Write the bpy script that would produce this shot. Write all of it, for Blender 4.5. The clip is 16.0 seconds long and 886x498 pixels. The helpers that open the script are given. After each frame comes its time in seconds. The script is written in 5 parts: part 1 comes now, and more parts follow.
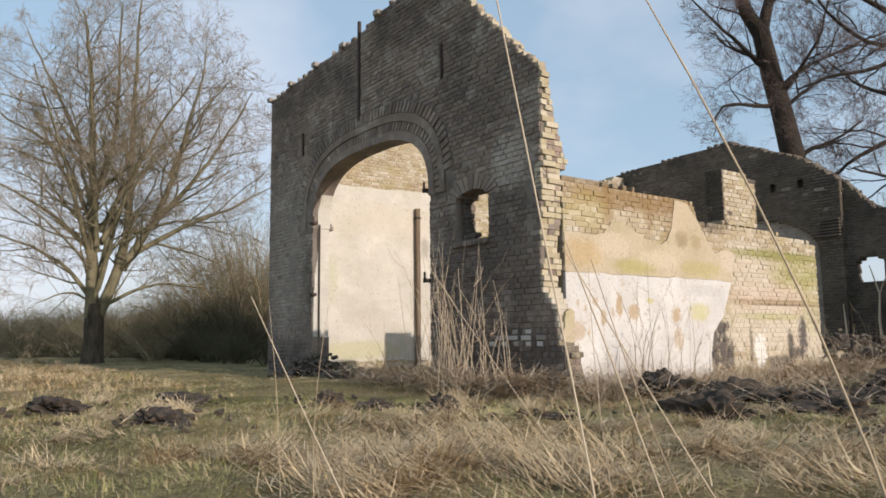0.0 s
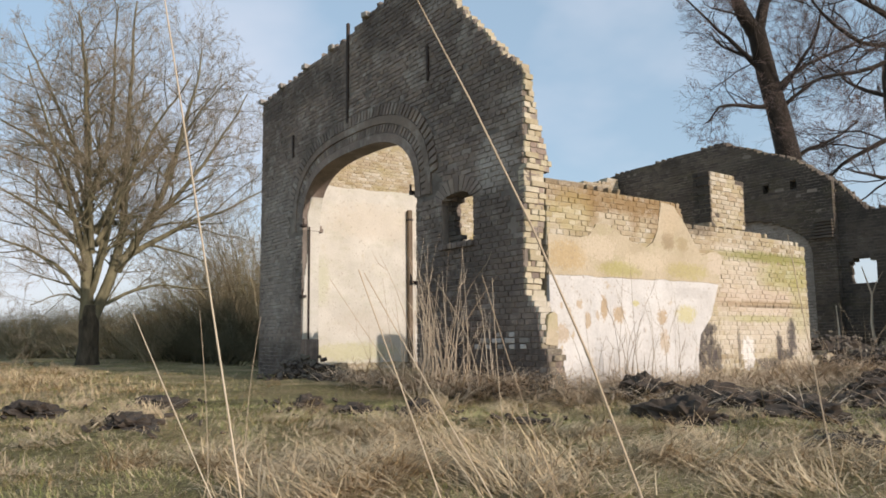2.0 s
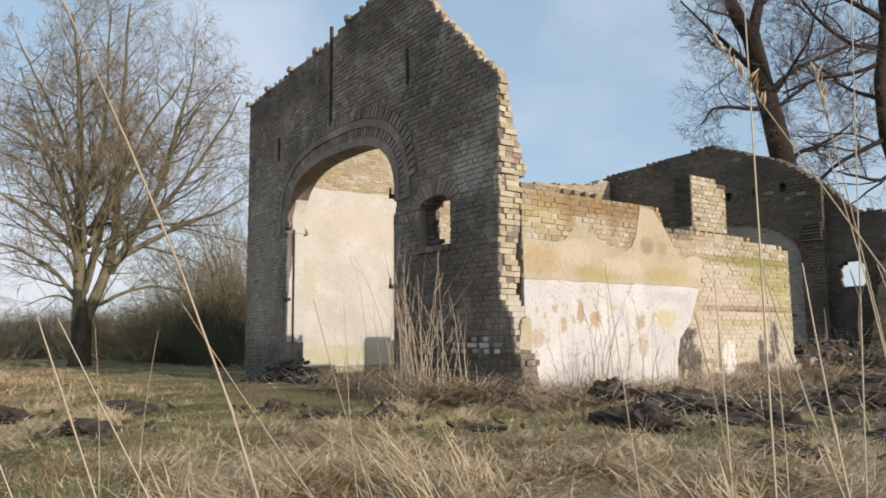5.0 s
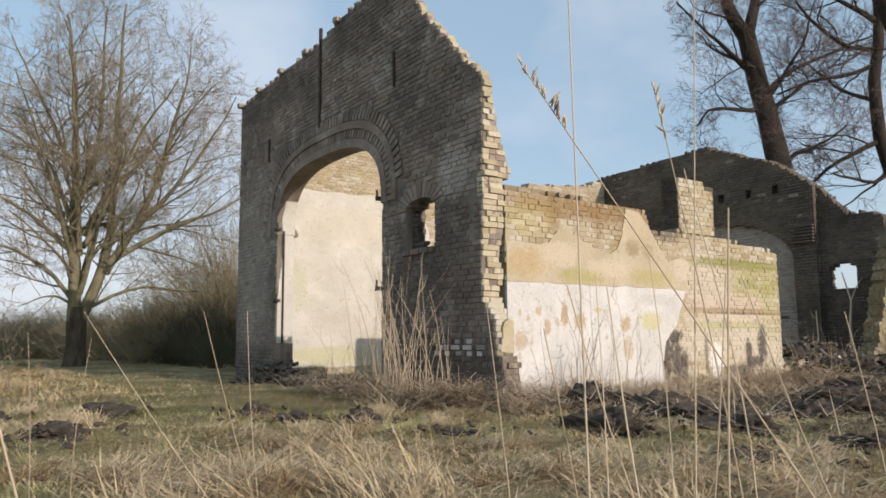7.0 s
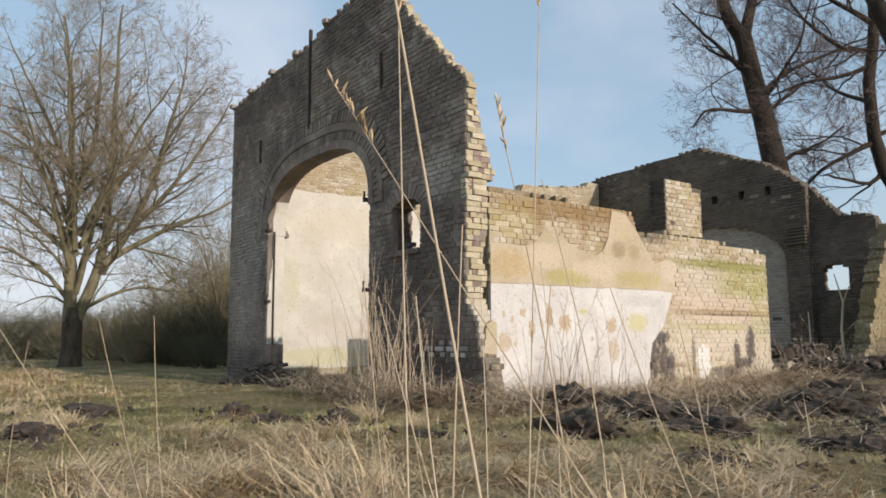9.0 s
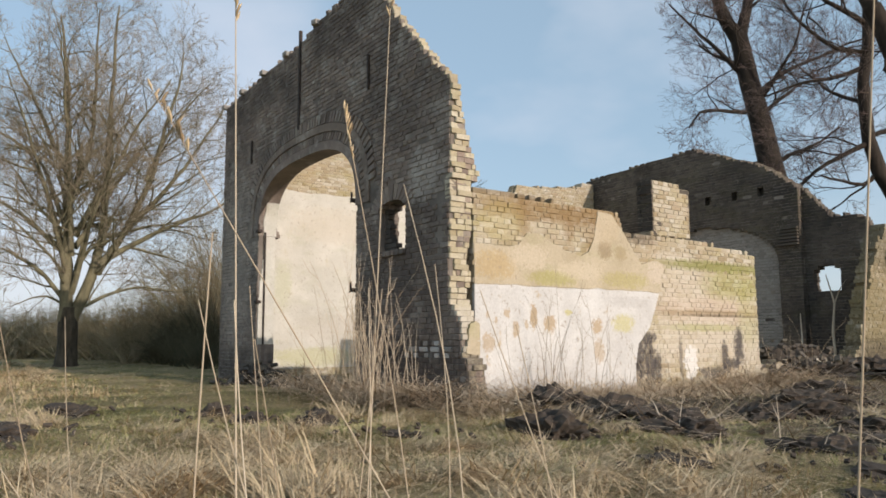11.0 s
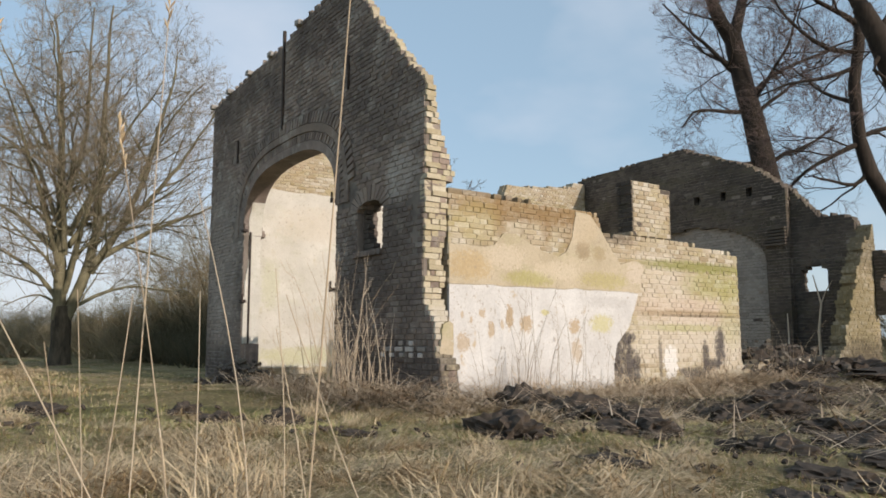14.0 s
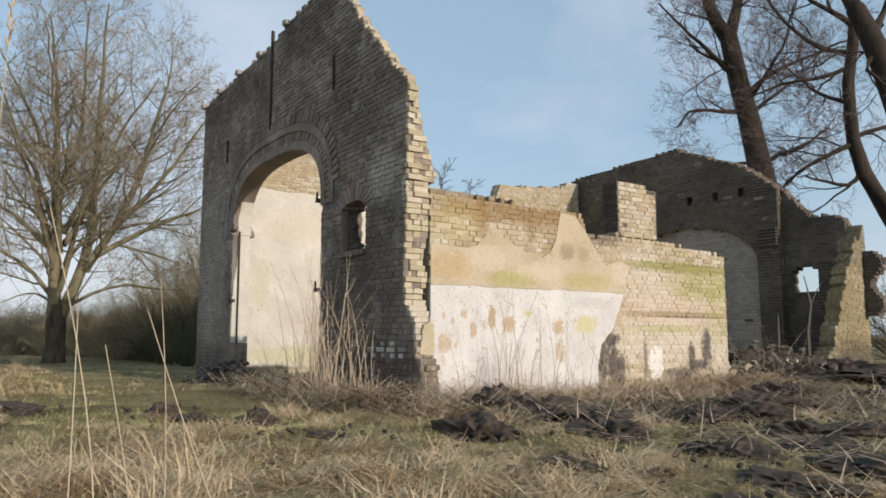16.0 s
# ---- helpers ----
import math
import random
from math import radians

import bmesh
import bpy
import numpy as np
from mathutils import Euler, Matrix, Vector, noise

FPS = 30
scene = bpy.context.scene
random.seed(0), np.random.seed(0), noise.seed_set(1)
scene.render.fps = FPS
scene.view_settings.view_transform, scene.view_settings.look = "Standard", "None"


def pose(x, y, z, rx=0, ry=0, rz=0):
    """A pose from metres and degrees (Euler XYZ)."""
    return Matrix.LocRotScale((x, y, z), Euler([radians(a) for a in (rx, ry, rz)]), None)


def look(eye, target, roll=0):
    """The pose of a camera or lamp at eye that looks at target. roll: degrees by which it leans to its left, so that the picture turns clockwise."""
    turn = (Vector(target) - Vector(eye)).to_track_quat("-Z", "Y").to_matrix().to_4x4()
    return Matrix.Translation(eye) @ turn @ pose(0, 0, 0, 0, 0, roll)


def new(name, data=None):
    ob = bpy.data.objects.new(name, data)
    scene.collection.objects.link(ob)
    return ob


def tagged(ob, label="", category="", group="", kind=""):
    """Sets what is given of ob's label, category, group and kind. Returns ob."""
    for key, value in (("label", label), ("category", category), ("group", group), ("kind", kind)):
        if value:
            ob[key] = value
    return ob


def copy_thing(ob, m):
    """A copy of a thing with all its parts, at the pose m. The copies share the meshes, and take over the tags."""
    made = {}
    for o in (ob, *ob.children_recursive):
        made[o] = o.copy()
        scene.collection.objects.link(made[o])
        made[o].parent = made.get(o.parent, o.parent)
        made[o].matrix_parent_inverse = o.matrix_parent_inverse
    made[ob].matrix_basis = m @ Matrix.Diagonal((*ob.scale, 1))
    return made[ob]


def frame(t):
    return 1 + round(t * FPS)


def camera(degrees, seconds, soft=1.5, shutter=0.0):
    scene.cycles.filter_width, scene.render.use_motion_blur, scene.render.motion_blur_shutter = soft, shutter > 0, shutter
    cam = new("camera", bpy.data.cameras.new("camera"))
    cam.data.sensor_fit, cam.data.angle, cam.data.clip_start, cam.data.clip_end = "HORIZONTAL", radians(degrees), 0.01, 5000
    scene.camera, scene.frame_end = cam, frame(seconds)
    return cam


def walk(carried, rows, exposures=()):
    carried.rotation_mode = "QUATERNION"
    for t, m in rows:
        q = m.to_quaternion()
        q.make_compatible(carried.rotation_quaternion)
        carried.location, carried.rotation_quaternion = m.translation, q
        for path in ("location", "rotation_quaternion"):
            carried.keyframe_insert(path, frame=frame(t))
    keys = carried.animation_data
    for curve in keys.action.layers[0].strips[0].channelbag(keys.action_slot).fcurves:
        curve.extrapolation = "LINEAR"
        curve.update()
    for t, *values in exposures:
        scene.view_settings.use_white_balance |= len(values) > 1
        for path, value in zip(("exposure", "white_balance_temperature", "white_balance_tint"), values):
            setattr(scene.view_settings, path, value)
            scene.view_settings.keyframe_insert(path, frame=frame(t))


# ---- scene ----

# ------------------------------------------------------------ camera
cam = camera(61.29, 16.0, soft=1.75)
walk(cam, [
    (0, look((7.119, -6.828, 0.636), (5.516, -5.657, 0.877), -0.62)),
    (0.5, look((7.154, -6.777, 0.643), (5.549, -5.607, 0.884), -0.64)),
    (1, look((7.188, -6.726, 0.650), (5.583, -5.557, 0.892), -0.65)),
    (1.5, look((7.223, -6.674, 0.658), (5.617, -5.507, 0.900), -0.65)),
    (2, look((7.258, -6.623, 0.667), (5.652, -5.456, 0.909), -0.65)),
    (2.5, look((7.294, -6.571, 0.676), (5.687, -5.405, 0.919), -0.64)),
    (3, look((7.330, -6.520, 0.685), (5.723, -5.355, 0.928), -0.62)),
    (3.5, look((7.366, -6.469, 0.694), (5.758, -5.305, 0.937), -0.60)),
    (4, look((7.403, -6.418, 0.702), (5.794, -5.255, 0.945), -0.58)),
    (4.5, look((7.440, -6.367, 0.710), (5.831, -5.205, 0.954), -0.56)),
    (5, look((7.478, -6.317, 0.718), (5.867, -5.156, 0.961), -0.54)),
    (5.5, look((7.515, -6.267, 0.725), (5.904, -5.108, 0.969), -0.51)),
    (6, look((7.553, -6.218, 0.731), (5.941, -5.059, 0.975), -0.48)),
    (6.5, look((7.592, -6.170, 0.737), (5.979, -5.012, 0.981), -0.46)),
    (7, look((7.630, -6.122, 0.741), (6.017, -4.965, 0.985), -0.43)),
    (7.5, look((7.669, -6.074, 0.745), (6.055, -4.918, 0.990), -0.41)),
    (8, look((7.708, -6.027, 0.748), (6.093, -4.872, 0.993), -0.38)),
    (8.5, look((7.748, -5.980, 0.751), (6.132, -4.827, 0.995), -0.36)),
    (9, look((7.787, -5.933, 0.752), (6.171, -4.781, 0.997), -0.34)),
    (9.5, look((7.827, -5.887, 0.753), (6.210, -4.736, 0.999), -0.32)),
    (10, look((7.867, -5.841, 0.754), (6.250, -4.691, 0.999), -0.30)),
    (10.5, look((7.908, -5.795, 0.754), (6.289, -4.646, 1.000), -0.28)),
    (11, look((7.949, -5.749, 0.754), (6.329, -4.601, 1.000), -0.26)),
    (11.5, look((7.990, -5.702, 0.754), (6.369, -4.555, 1.000), -0.24)),
    (12, look((8.031, -5.655, 0.754), (6.410, -4.510, 1.000), -0.23)),
    (12.5, look((8.072, -5.608, 0.754), (6.450, -4.463, 1.000), -0.21)),
    (13, look((8.114, -5.559, 0.755), (6.491, -4.416, 1.001), -0.19)),
    (13.5, look((8.155, -5.510, 0.757), (6.532, -4.368, 1.002), -0.16)),
    (14, look((8.197, -5.459, 0.760), (6.573, -4.318, 1.004), -0.14)),
    (14.5, look((8.239, -5.407, 0.764), (6.615, -4.267, 1.008), -0.11)),
    (15, look((8.282, -5.353, 0.770), (6.656, -4.214, 1.013), -0.07)),
    (15.5, look((8.324, -5.297, 0.778), (6.698, -4.159, 1.020), -0.03)),
    (16, look((8.367, -5.239, 0.789), (6.739, -4.102, 1.029), 0.01)),
], exposures=[(0.0, 0.20, 6700, 18), (16.0, 0.11, 6650, 16)])

# ------------------------------------------------------------ light
SUN_DIR = Vector((1.0, 0.146, 0.312)).normalized()
world = bpy.data.worlds.new("world")
scene.world = world
world.use_nodes = True
wn, wl = world.node_tree.nodes, world.node_tree.links
wn.clear()
w_out = wn.new("ShaderNodeOutputWorld")
w_bg = wn.new("ShaderNodeBackground")
w_sky = wn.new("ShaderNodeTexSky")
w_sky.sky_type = "NISHITA"
w_sky.sun_disc = False
w_sky.sun_elevation = math.asin(SUN_DIR.z)
w_sky.sun_rotation = math.atan2(SUN_DIR.x, SUN_DIR.y)
w_sky.air_density, w_sky.dust_density, w_sky.ozone_density = 1.0, 1.2, 1.0
# thin high cloud, drawn out along the horizon
w_co = wn.new("ShaderNodeTexCoord")
w_map = wn.new("ShaderNodeMapping")
w_map.inputs["Scale"].default_value = (1.6, 1.6, 3.2)
w_noise = wn.new("ShaderNodeTexNoise")
w_noise.inputs["Scale"].default_value, w_noise.inputs["Detail"].default_value = 1.5, 5.0
w_ramp = wn.new("ShaderNodeValToRGB")
w_ramp.color_ramp.elements[0].position, w_ramp.color_ramp.elements[1].position = 0.46, 0.80
w_mix = wn.new("ShaderNodeMixRGB")
w_mix.inputs[2].default_value = (5.4, 5.85, 6.4, 1)
w_fac = wn.new("ShaderNodeMath")
w_fac.operation = "MULTIPLY"
w_fac.inputs[1].default_value = 0.7
wl.new(w_co.outputs["Generated"], w_map.inputs["Vector"])
wl.new(w_map.outputs["Vector"], w_noise.inputs["Vector"])
w_dot = wn.new("ShaderNodeVectorMath")
w_dot.operation = "DOT_PRODUCT"
w_dot.inputs[1].default_value = (-0.96, 0.26, 0.09)
w_bank = wn.new("ShaderNodeMapRange")
w_bank.inputs["From Min"].default_value, w_bank.inputs["From Max"].default_value, w_bank.inputs["To Max"].default_value = 0.93, 1.0, 0.15
w_add = wn.new("ShaderNodeMath")
w_add.operation = "ADD"
wl.new(w_co.outputs["Generated"], w_dot.inputs[0])
wl.new(w_dot.outputs["Value"], w_bank.inputs["Value"])
wl.new(w_noise.outputs["Fac"], w_add.inputs[0])
wl.new(w_bank.outputs["Result"], w_add.inputs[1])
wl.new(w_add.outputs[0], w_ramp.inputs["Fac"])
wl.new(w_ramp.outputs["Color"], w_fac.inputs[0])
wl.new(w_fac.outputs[0], w_mix.inputs["Fac"])
w_haze = wn.new("ShaderNodeMixRGB")
w_haze.inputs[0].default_value = 0.55
w_haze.inputs[2].default_value = (3.1, 4.7, 5.8, 1)
wl.new(w_sky.outputs["Color"], w_haze.inputs[1])
wl.new(w_haze.outputs["Color"], w_mix.inputs[1])
wl.new(w_mix.outputs["Color"], w_bg.inputs["Color"])
wl.new(w_bg.outputs["Background"], w_out.inputs["Surface"])
w_bg.inputs["Strength"].default_value = 0.13

sun = new("sun", bpy.data.lights.new("sun", "SUN"))
sun.data.energy, sun.data.angle, sun.data.color = 3.05, radians(0.53), (1.0, 0.915, 0.80)
sun.matrix_world = look(SUN_DIR * 60, (0, 0, 0))


# ------------------------------------------------------------ materials
class Nodes:
    """A small helper to write node trees."""

    def __init__(self, name):
        self.mat = bpy.data.materials.new(name)
        self.mat.use_nodes = True
        self.tree = self.mat.node_tree
        self.bsdf = self.tree.nodes["Principled BSDF"]
        self.bsdf.inputs["Specular IOR Level"].default_value = 0.25

    def node(self, kind):
        return self.tree.nodes.new(kind)

    def link(self, a, b):
        self.tree.links.new(a, b)

    def noise(self, scale, detail=4, rough=0.55, stretch=(1, 1, 1), move=(0, 0, 0)):
        geo = self.node("ShaderNodeNewGeometry")
        mp = self.node("ShaderNodeMapping")
        mp.inputs["Scale"].default_value = stretch
        mp.inputs["Location"].default_value = move
        n = self.node("ShaderNodeTexNoise")
        n.inputs["Scale"].default_value, n.inputs["Detail"].default_value, n.inputs["Roughness"].default_value = scale, detail, rough
        self.link(geo.outputs["Position"], mp.inputs["Vector"])
        self.link(mp.outputs["Vector"], n.inputs["Vector"])
        return n.outputs["Fac"]

    def ramp(self, fac, *stops):
        r = self.node("ShaderNodeValToRGB")
        e = r.color_ramp.elements
        while len(e) < len(stops):
            e.new(0.5)
        for el, (p, c) in zip(e, stops):
            el.position = p
            el.color = (*c, 1) if isinstance(c, tuple) else (c, c, c, 1)
        self.link(fac, r.inputs["Fac"])
        return r.outputs["Color"]

    def mix(self, fac, a, b, blend="MIX"):
        m = self.node("ShaderNodeMixRGB")
        m.blend_type = blend
        for sock, v in ((m.inputs[0], fac), (m.inputs[1], a), (m.inputs[2], b)):
            if isinstance(v, bpy.types.NodeSocket):
                self.link(v, sock)
            elif isinstance(v, tuple):
                sock.default_value = (*v, 1)
            else:
                sock.default_value = v
        return m.outputs[0]

    def math(self, op, a, b=0.0):
        m = self.node("ShaderNodeMath")
        m.operation = op
        for sock, v in ((m.inputs[0], a), (m.inputs[1], b)):
            if isinstance(v, bpy.types.NodeSocket):
                self.link(v, sock)
            else:
                sock.default_value = v
        return m.outputs[0]

    def chance(self):
        """One random number a piece: by the object, or by the island in a joined mesh."""
        ob = self.node("ShaderNodeObjectInfo")
        geo = self.node("ShaderNodeNewGeometry")
        return self.math("FRACT", self.math("ADD", ob.outputs["Random"], geo.outputs["Random Per Island"]))

    def done(self, color, rough=0.9, bump=None, strength=0.3, dist=0.01):
        if isinstance(color, bpy.types.NodeSocket):
            self.link(color, self.bsdf.inputs["Base Color"])
        else:
            self.bsdf.inputs["Base Color"].default_value = (*color, 1)
        self.bsdf.inputs["Roughness"].default_value = rough
        if bump is not None:
            b = self.node("ShaderNodeBump")
            b.inputs["Strength"].default_value, b.inputs["Distance"].default_value = strength, dist
            self.link(bump, b.inputs["Height"])
            self.link(b.outputs["Normal"], self.bsdf.inputs["Normal"])
        return self.mat


def marks(n, col, spots, axis=1, grain=9, wild=2.8):
    """Spots of paint, soot, moss or painted-in tone on a wall that runs along y (or x): (y, z, half width, half height,
    color, strength, soft).
    """
    geo = n.node("ShaderNodeNewGeometry")
    xyz = n.node("ShaderNodeSeparateXYZ")
    n.link(geo.outputs["Position"], xyz.inputs[0])
    rough = n.math("MULTIPLY", n.math("SUBTRACT", n.noise(grain, 6, 0.75), 0.5), wild * 2)
    for y, z, a, b, color, strength, soft in spots:
        dy = n.math("POWER", n.math("ABSOLUTE", n.math("DIVIDE", n.math("SUBTRACT", xyz.outputs[axis], y), a)), 2.4)
        dz = n.math("POWER", n.math("ABSOLUTE", n.math("DIVIDE", n.math("SUBTRACT", xyz.outputs[2], z), b)), 2.4)
        far = n.math("MULTIPLY", n.math("ADD", n.math("ADD", dy, dz), rough), 0.5)
        fac = n.ramp(far, (max(0.0, 1 - soft) * 0.5, strength), (0.5 * (1 + soft), 0.0))
        col = n.mix(fac, col, color)
    return col


DARK_PAINT, WHITE_PAINT, GREEN_MOSS, PINK_WASH = (0.075, 0.066, 0.064), (0.70, 0.68, 0.64), (0.33, 0.33, 0.09), (0.56, 0.46, 0.37)
BROWN_RUN, SOOT_TOP, LIMEWASH = (0.26, 0.17, 0.08), (0.13, 0.10, 0.07), (0.60, 0.54, 0.45)
SIDE_SPOTS = [(1.9, 2.66, 1.5, 0.16, BROWN_RUN, 0.9, 1.0), (1.3, 2.56, 0.12, 0.3, BROWN_RUN, 0.7, 1.0), (2.2, 2.5, 0.10, 0.28, BROWN_RUN, 0.7, 1.0), (4.6, 2.15, 0.5, 0.08, LIMEWASH, 0.6, 1.0), (2.9, 2.45, 0.4, 0.35, BROWN_RUN, 0.55, 1.0), (0.9, 2.45, 0.35, 0.25, (0.45, 0.38, 0.16), 0.35, 1.0), (3.75, 2.42, 0.4, 0.12, SOOT_TOP, 0.75, 0.9), (1.5, 2.84, 1.6, 0.05, SOOT_TOP, 0.5, 1.0),
              (5.6, 1.30, 1.5, 0.25, PINK_WASH, 0.7, 0.9), (4.9, 1.75, 0.7, 0.35, LIMEWASH, 0.6, 1.0), (5.3, 0.75, 1.6, 0.35, LIMEWASH, 0.65, 0.9), (6.6, 0.5, 0.45, 0.4, LIMEWASH, 0.5, 1.0),
              (5.8, 2.04, 1.4, 0.09, (0.24, 0.24, 0.07), 0.85, 0.9), (5.6, 1.22, 1.3, 0.05, (0.30, 0.22, 0.12), 0.7, 1.0), (6.3, 1.72, 0.8, 0.24, GREEN_MOSS, 0.5, 1.0), (5.4, 0.97, 0.9, 0.06, GREEN_MOSS, 0.5, 1.0), (6.7, 1.2, 0.3, 0.5, GREEN_MOSS, 0.35, 1.0), (5.9, 1.18, 1.1, 0.02, SOOT_TOP, 0.6, 0.9),
              (3.68, 0.52, 0.12, 0.40, DARK_PAINT, 0.9, 0.6), (3.93, 0.38, 0.14, 0.36, DARK_PAINT, 0.9, 0.6), (4.12, 0.32, 0.09, 0.24, DARK_PAINT, 0.85, 0.6), (3.88, 0.80, 0.22, 0.09, DARK_PAINT, 0.9, 0.6), (5.93, 0.50, 0.09, 0.24, DARK_PAINT, 0.85, 0.6),
              (6.36, 0.64, 0.14, 0.32, DARK_PAINT, 0.9, 0.6), (6.10, 0.34, 0.26, 0.09, DARK_PAINT, 0.85, 0.6), (5.62, 0.20, 0.42, 0.10, DARK_PAINT, 0.8, 0.7), (4.72, 0.50, 0.05, 0.30, DARK_PAINT, 0.6, 0.7), (4.98, 0.40, 0.18, 0.27, WHITE_PAINT, 0.95, 0.2), (11.4, 1.2, 0.9, 1.3, (0.20, 0.165, 0.085), 0.85, 1.0), (12.0, 2.9, 0.6, 0.6, (0.16, 0.135, 0.085), 0.85, 1.0), (11.7, 0.3, 1.2, 0.45, (0.09, 0.075, 0.055), 0.85, 1.0)]
INNER_SPOTS = [(2.2, 0.40, 1.3, 0.25, (0.50, 0.48, 0.24), 0.55, 1.0), (1.35, 2.1, 0.25, 0.6, (0.52, 0.52, 0.34), 0.5, 1.0), (2.6, 1.1, 0.9, 0.35, (0.56, 0.51, 0.44), 0.5, 1.0), (3.0, 3.6, 1.6, 0.5, (0.60, 0.53, 0.43), 0.5, 1.0), (4.1, 3.0, 0.12, 0.3, (0.35, 0.32, 0.27), 0.7, 0.8)]
# darker tone for spots at the gable's foot, right part and head
DARK_PATCH = (0.055, 0.046, 0.042)
# the pale spot at x -8 puts sky and bounce light into the brick colour
FRONT_SPOTS = [(-0.9, 0.35, 1.3, 0.45, DARK_PATCH, 0.75, 1.0), (-1.9, 1.5, 0.8, 0.9, DARK_PATCH, 0.55, 1.0), (-8.0, 0.3, 1.3, 0.4, DARK_PATCH, 0.6, 1.0), (-0.6, 1.8, 0.6, 0.8, DARK_PATCH, 0.5, 1.0), (-8.0, 2.6, 1.0, 1.6, (0.46, 0.42, 0.37), 0.45, 1.0),
               (-0.6, 3.1, 0.4, 0.35, (0.55, 0.50, 0.44), 0.5, 1.0), (-3.2, 6.3, 1.2, 0.5, DARK_PATCH, 0.5, 1.0), (-7.5, 6.0, 1.6, 0.4, DARK_PATCH, 0.4, 1.0), (-1.2, 4.3, 0.9, 0.8, DARK_PATCH, 0.3, 1.0)]
OCHRE_SPOTS = [(0.75, 1.80, 0.4, 0.22, (0.46, 0.33, 0.16), 0.6, 1.0), (1.85, 1.66, 0.5, 0.12, (0.38, 0.35, 0.13), 0.7, 1.0), (2.95, 2.15, 0.17, 0.17, (0.30, 0.23, 0.14), 0.75, 0.9), (3.3, 2.12, 0.15, 0.12, (0.34, 0.27, 0.15), 0.6, 0.9),
               (3.0, 2.45, 0.3, 0.25, (0.52, 0.42, 0.29), 0.5, 1.0), (3.4, 1.7, 0.6, 0.14, (0.42, 0.37, 0.15), 0.6, 1.0), (4.15, 1.85, 0.25, 0.2, (0.60, 0.52, 0.42), 0.7, 0.9), (1.4, 1.95, 0.4, 0.2, (0.60, 0.52, 0.40), 0.6, 1.0), (2.4, 1.80, 0.5, 0.15, (0.62, 0.54, 0.41), 0.5, 1.0)]


RUST, LICHEN, GREY = (0.42, 0.295, 0.155), (0.52, 0.47, 0.17), (0.42, 0.40, 0.38)
PLASTER_SPOTS = [(1.44, 1.10, 0.072, 0.192, RUST, 0.8, 0.5), (1.75, 1.00, 0.136, 0.136, RUST, 0.75, 0.5), (1.10, 0.92, 0.072, 0.120, RUST, 0.7, 0.5), (0.95, 1.14, 0.064, 0.080, RUST, 0.65, 0.5), (2.72, 0.98, 0.128, 0.120, RUST, 0.75, 0.5),
                 (3.30, 1.02, 0.272, 0.152, LICHEN, 0.6, 0.9), (0.62, 0.74, 0.136, 0.136, RUST, 0.6, 0.6), (2.75, 0.60, 0.128, 0.192, RUST, 0.55, 0.6), (2.12, 1.17, 0.080, 0.056, LICHEN, 0.7, 0.5), (2.3, 0.78, 0.035, 0.035, GREY, 0.9, 0.3),
                 (3.45, 1.36, 0.5, 0.10, GREY, 0.35, 0.9), (1.30, 0.98, 0.040, 0.080, RUST, 0.6, 0.5), (0.60, 1.12, 0.032, 0.056, RUST, 0.6, 0.5), (0.75, 1.04, 0.032, 0.064, RUST, 0.6, 0.5), (1.6, 0.25, 0.8, 0.16, GREY, 0.35, 1.0)]


def brick_material(name, tones, stain, stain_at=(0.45, 0.7), moss=0.0, moss_color=(0.22, 0.21, 0.06), pale=0.0, spots=(), axis=1):
    n = Nodes(name)
    col = n.ramp(n.chance(), *[(i / (len(tones) - 1), t) for i, t in enumerate(tones)])
    grain = n.noise(55, 5, 0.65)
    col = n.mix(0.75, col, n.ramp(grain, (0.25, 0.55), (0.75, 1.25)), "MULTIPLY")
    col = n.mix(n.ramp(n.noise(0.8, 9, 0.68), (stain_at[0], 0.0), (stain_at[1], 0.9)), col, stain)
    if moss:
        m = n.ramp(n.noise(0.9, 6, 0.7, (1, 1, 3.2), (3, 1, 7)), (0.5, 0.0), (0.68, moss))
        col = n.mix(m, col, moss_color)
    if pale:
        col = n.mix(n.ramp(n.noise(2.1, 5, 0.7, move=(9, 4, 2)), (0.55, 0.0), (0.75, pale)), col, (0.62, 0.58, 0.5))
    if spots:
        col = marks(n, col, spots, axis)
    return n.done(col, 0.92, n.noise(90, 5, 0.7), 0.4, 0.004)


def plaster_material(name, base, dark, patch, patch_at=(0.6, 0.68), green=0.0, spots=()):
    n = Nodes(name)
    col = n.ramp(n.noise(1.7, 6, 0.6), (0.3, dark), (0.7, base))
    col = n.mix(n.ramp(n.noise(5.5, 4, 0.6, (1, 1, 0.55)), (patch_at[0], 0.0), (patch_at[1], 0.8)), col, patch)
    if green:
        col = n.mix(n.ramp(n.noise(1.1, 5, 0.7, (1, 1, 2.5), (5, 5, 1)), (0.5, 0.0), (0.72, green)), col, (0.32, 0.33, 0.13))
    if spots:
        col = marks(n, col, [(y, z, a * 0.86, b * 0.86, c, k, soft * 0.5) for y, z, a, b, c, k, soft in spots], grain=23, wild=3.4)
        flecks = n.ramp(n.noise(21, 3, 0.6, (1, 1, 0.7), (2, 8, 3)), (0.635, 0.0), (0.66, 0.6))
        col = n.mix(flecks, col, (0.34, 0.28, 0.21))
    col = n.mix(0.6, col, n.ramp(n.noise(38, 5, 0.7), (0.3, 0.75), (0.7, 1.15)), "MULTIPLY")
    return n.done(col, 0.93, n.noise(24, 6, 0.7), 0.45, 0.012)


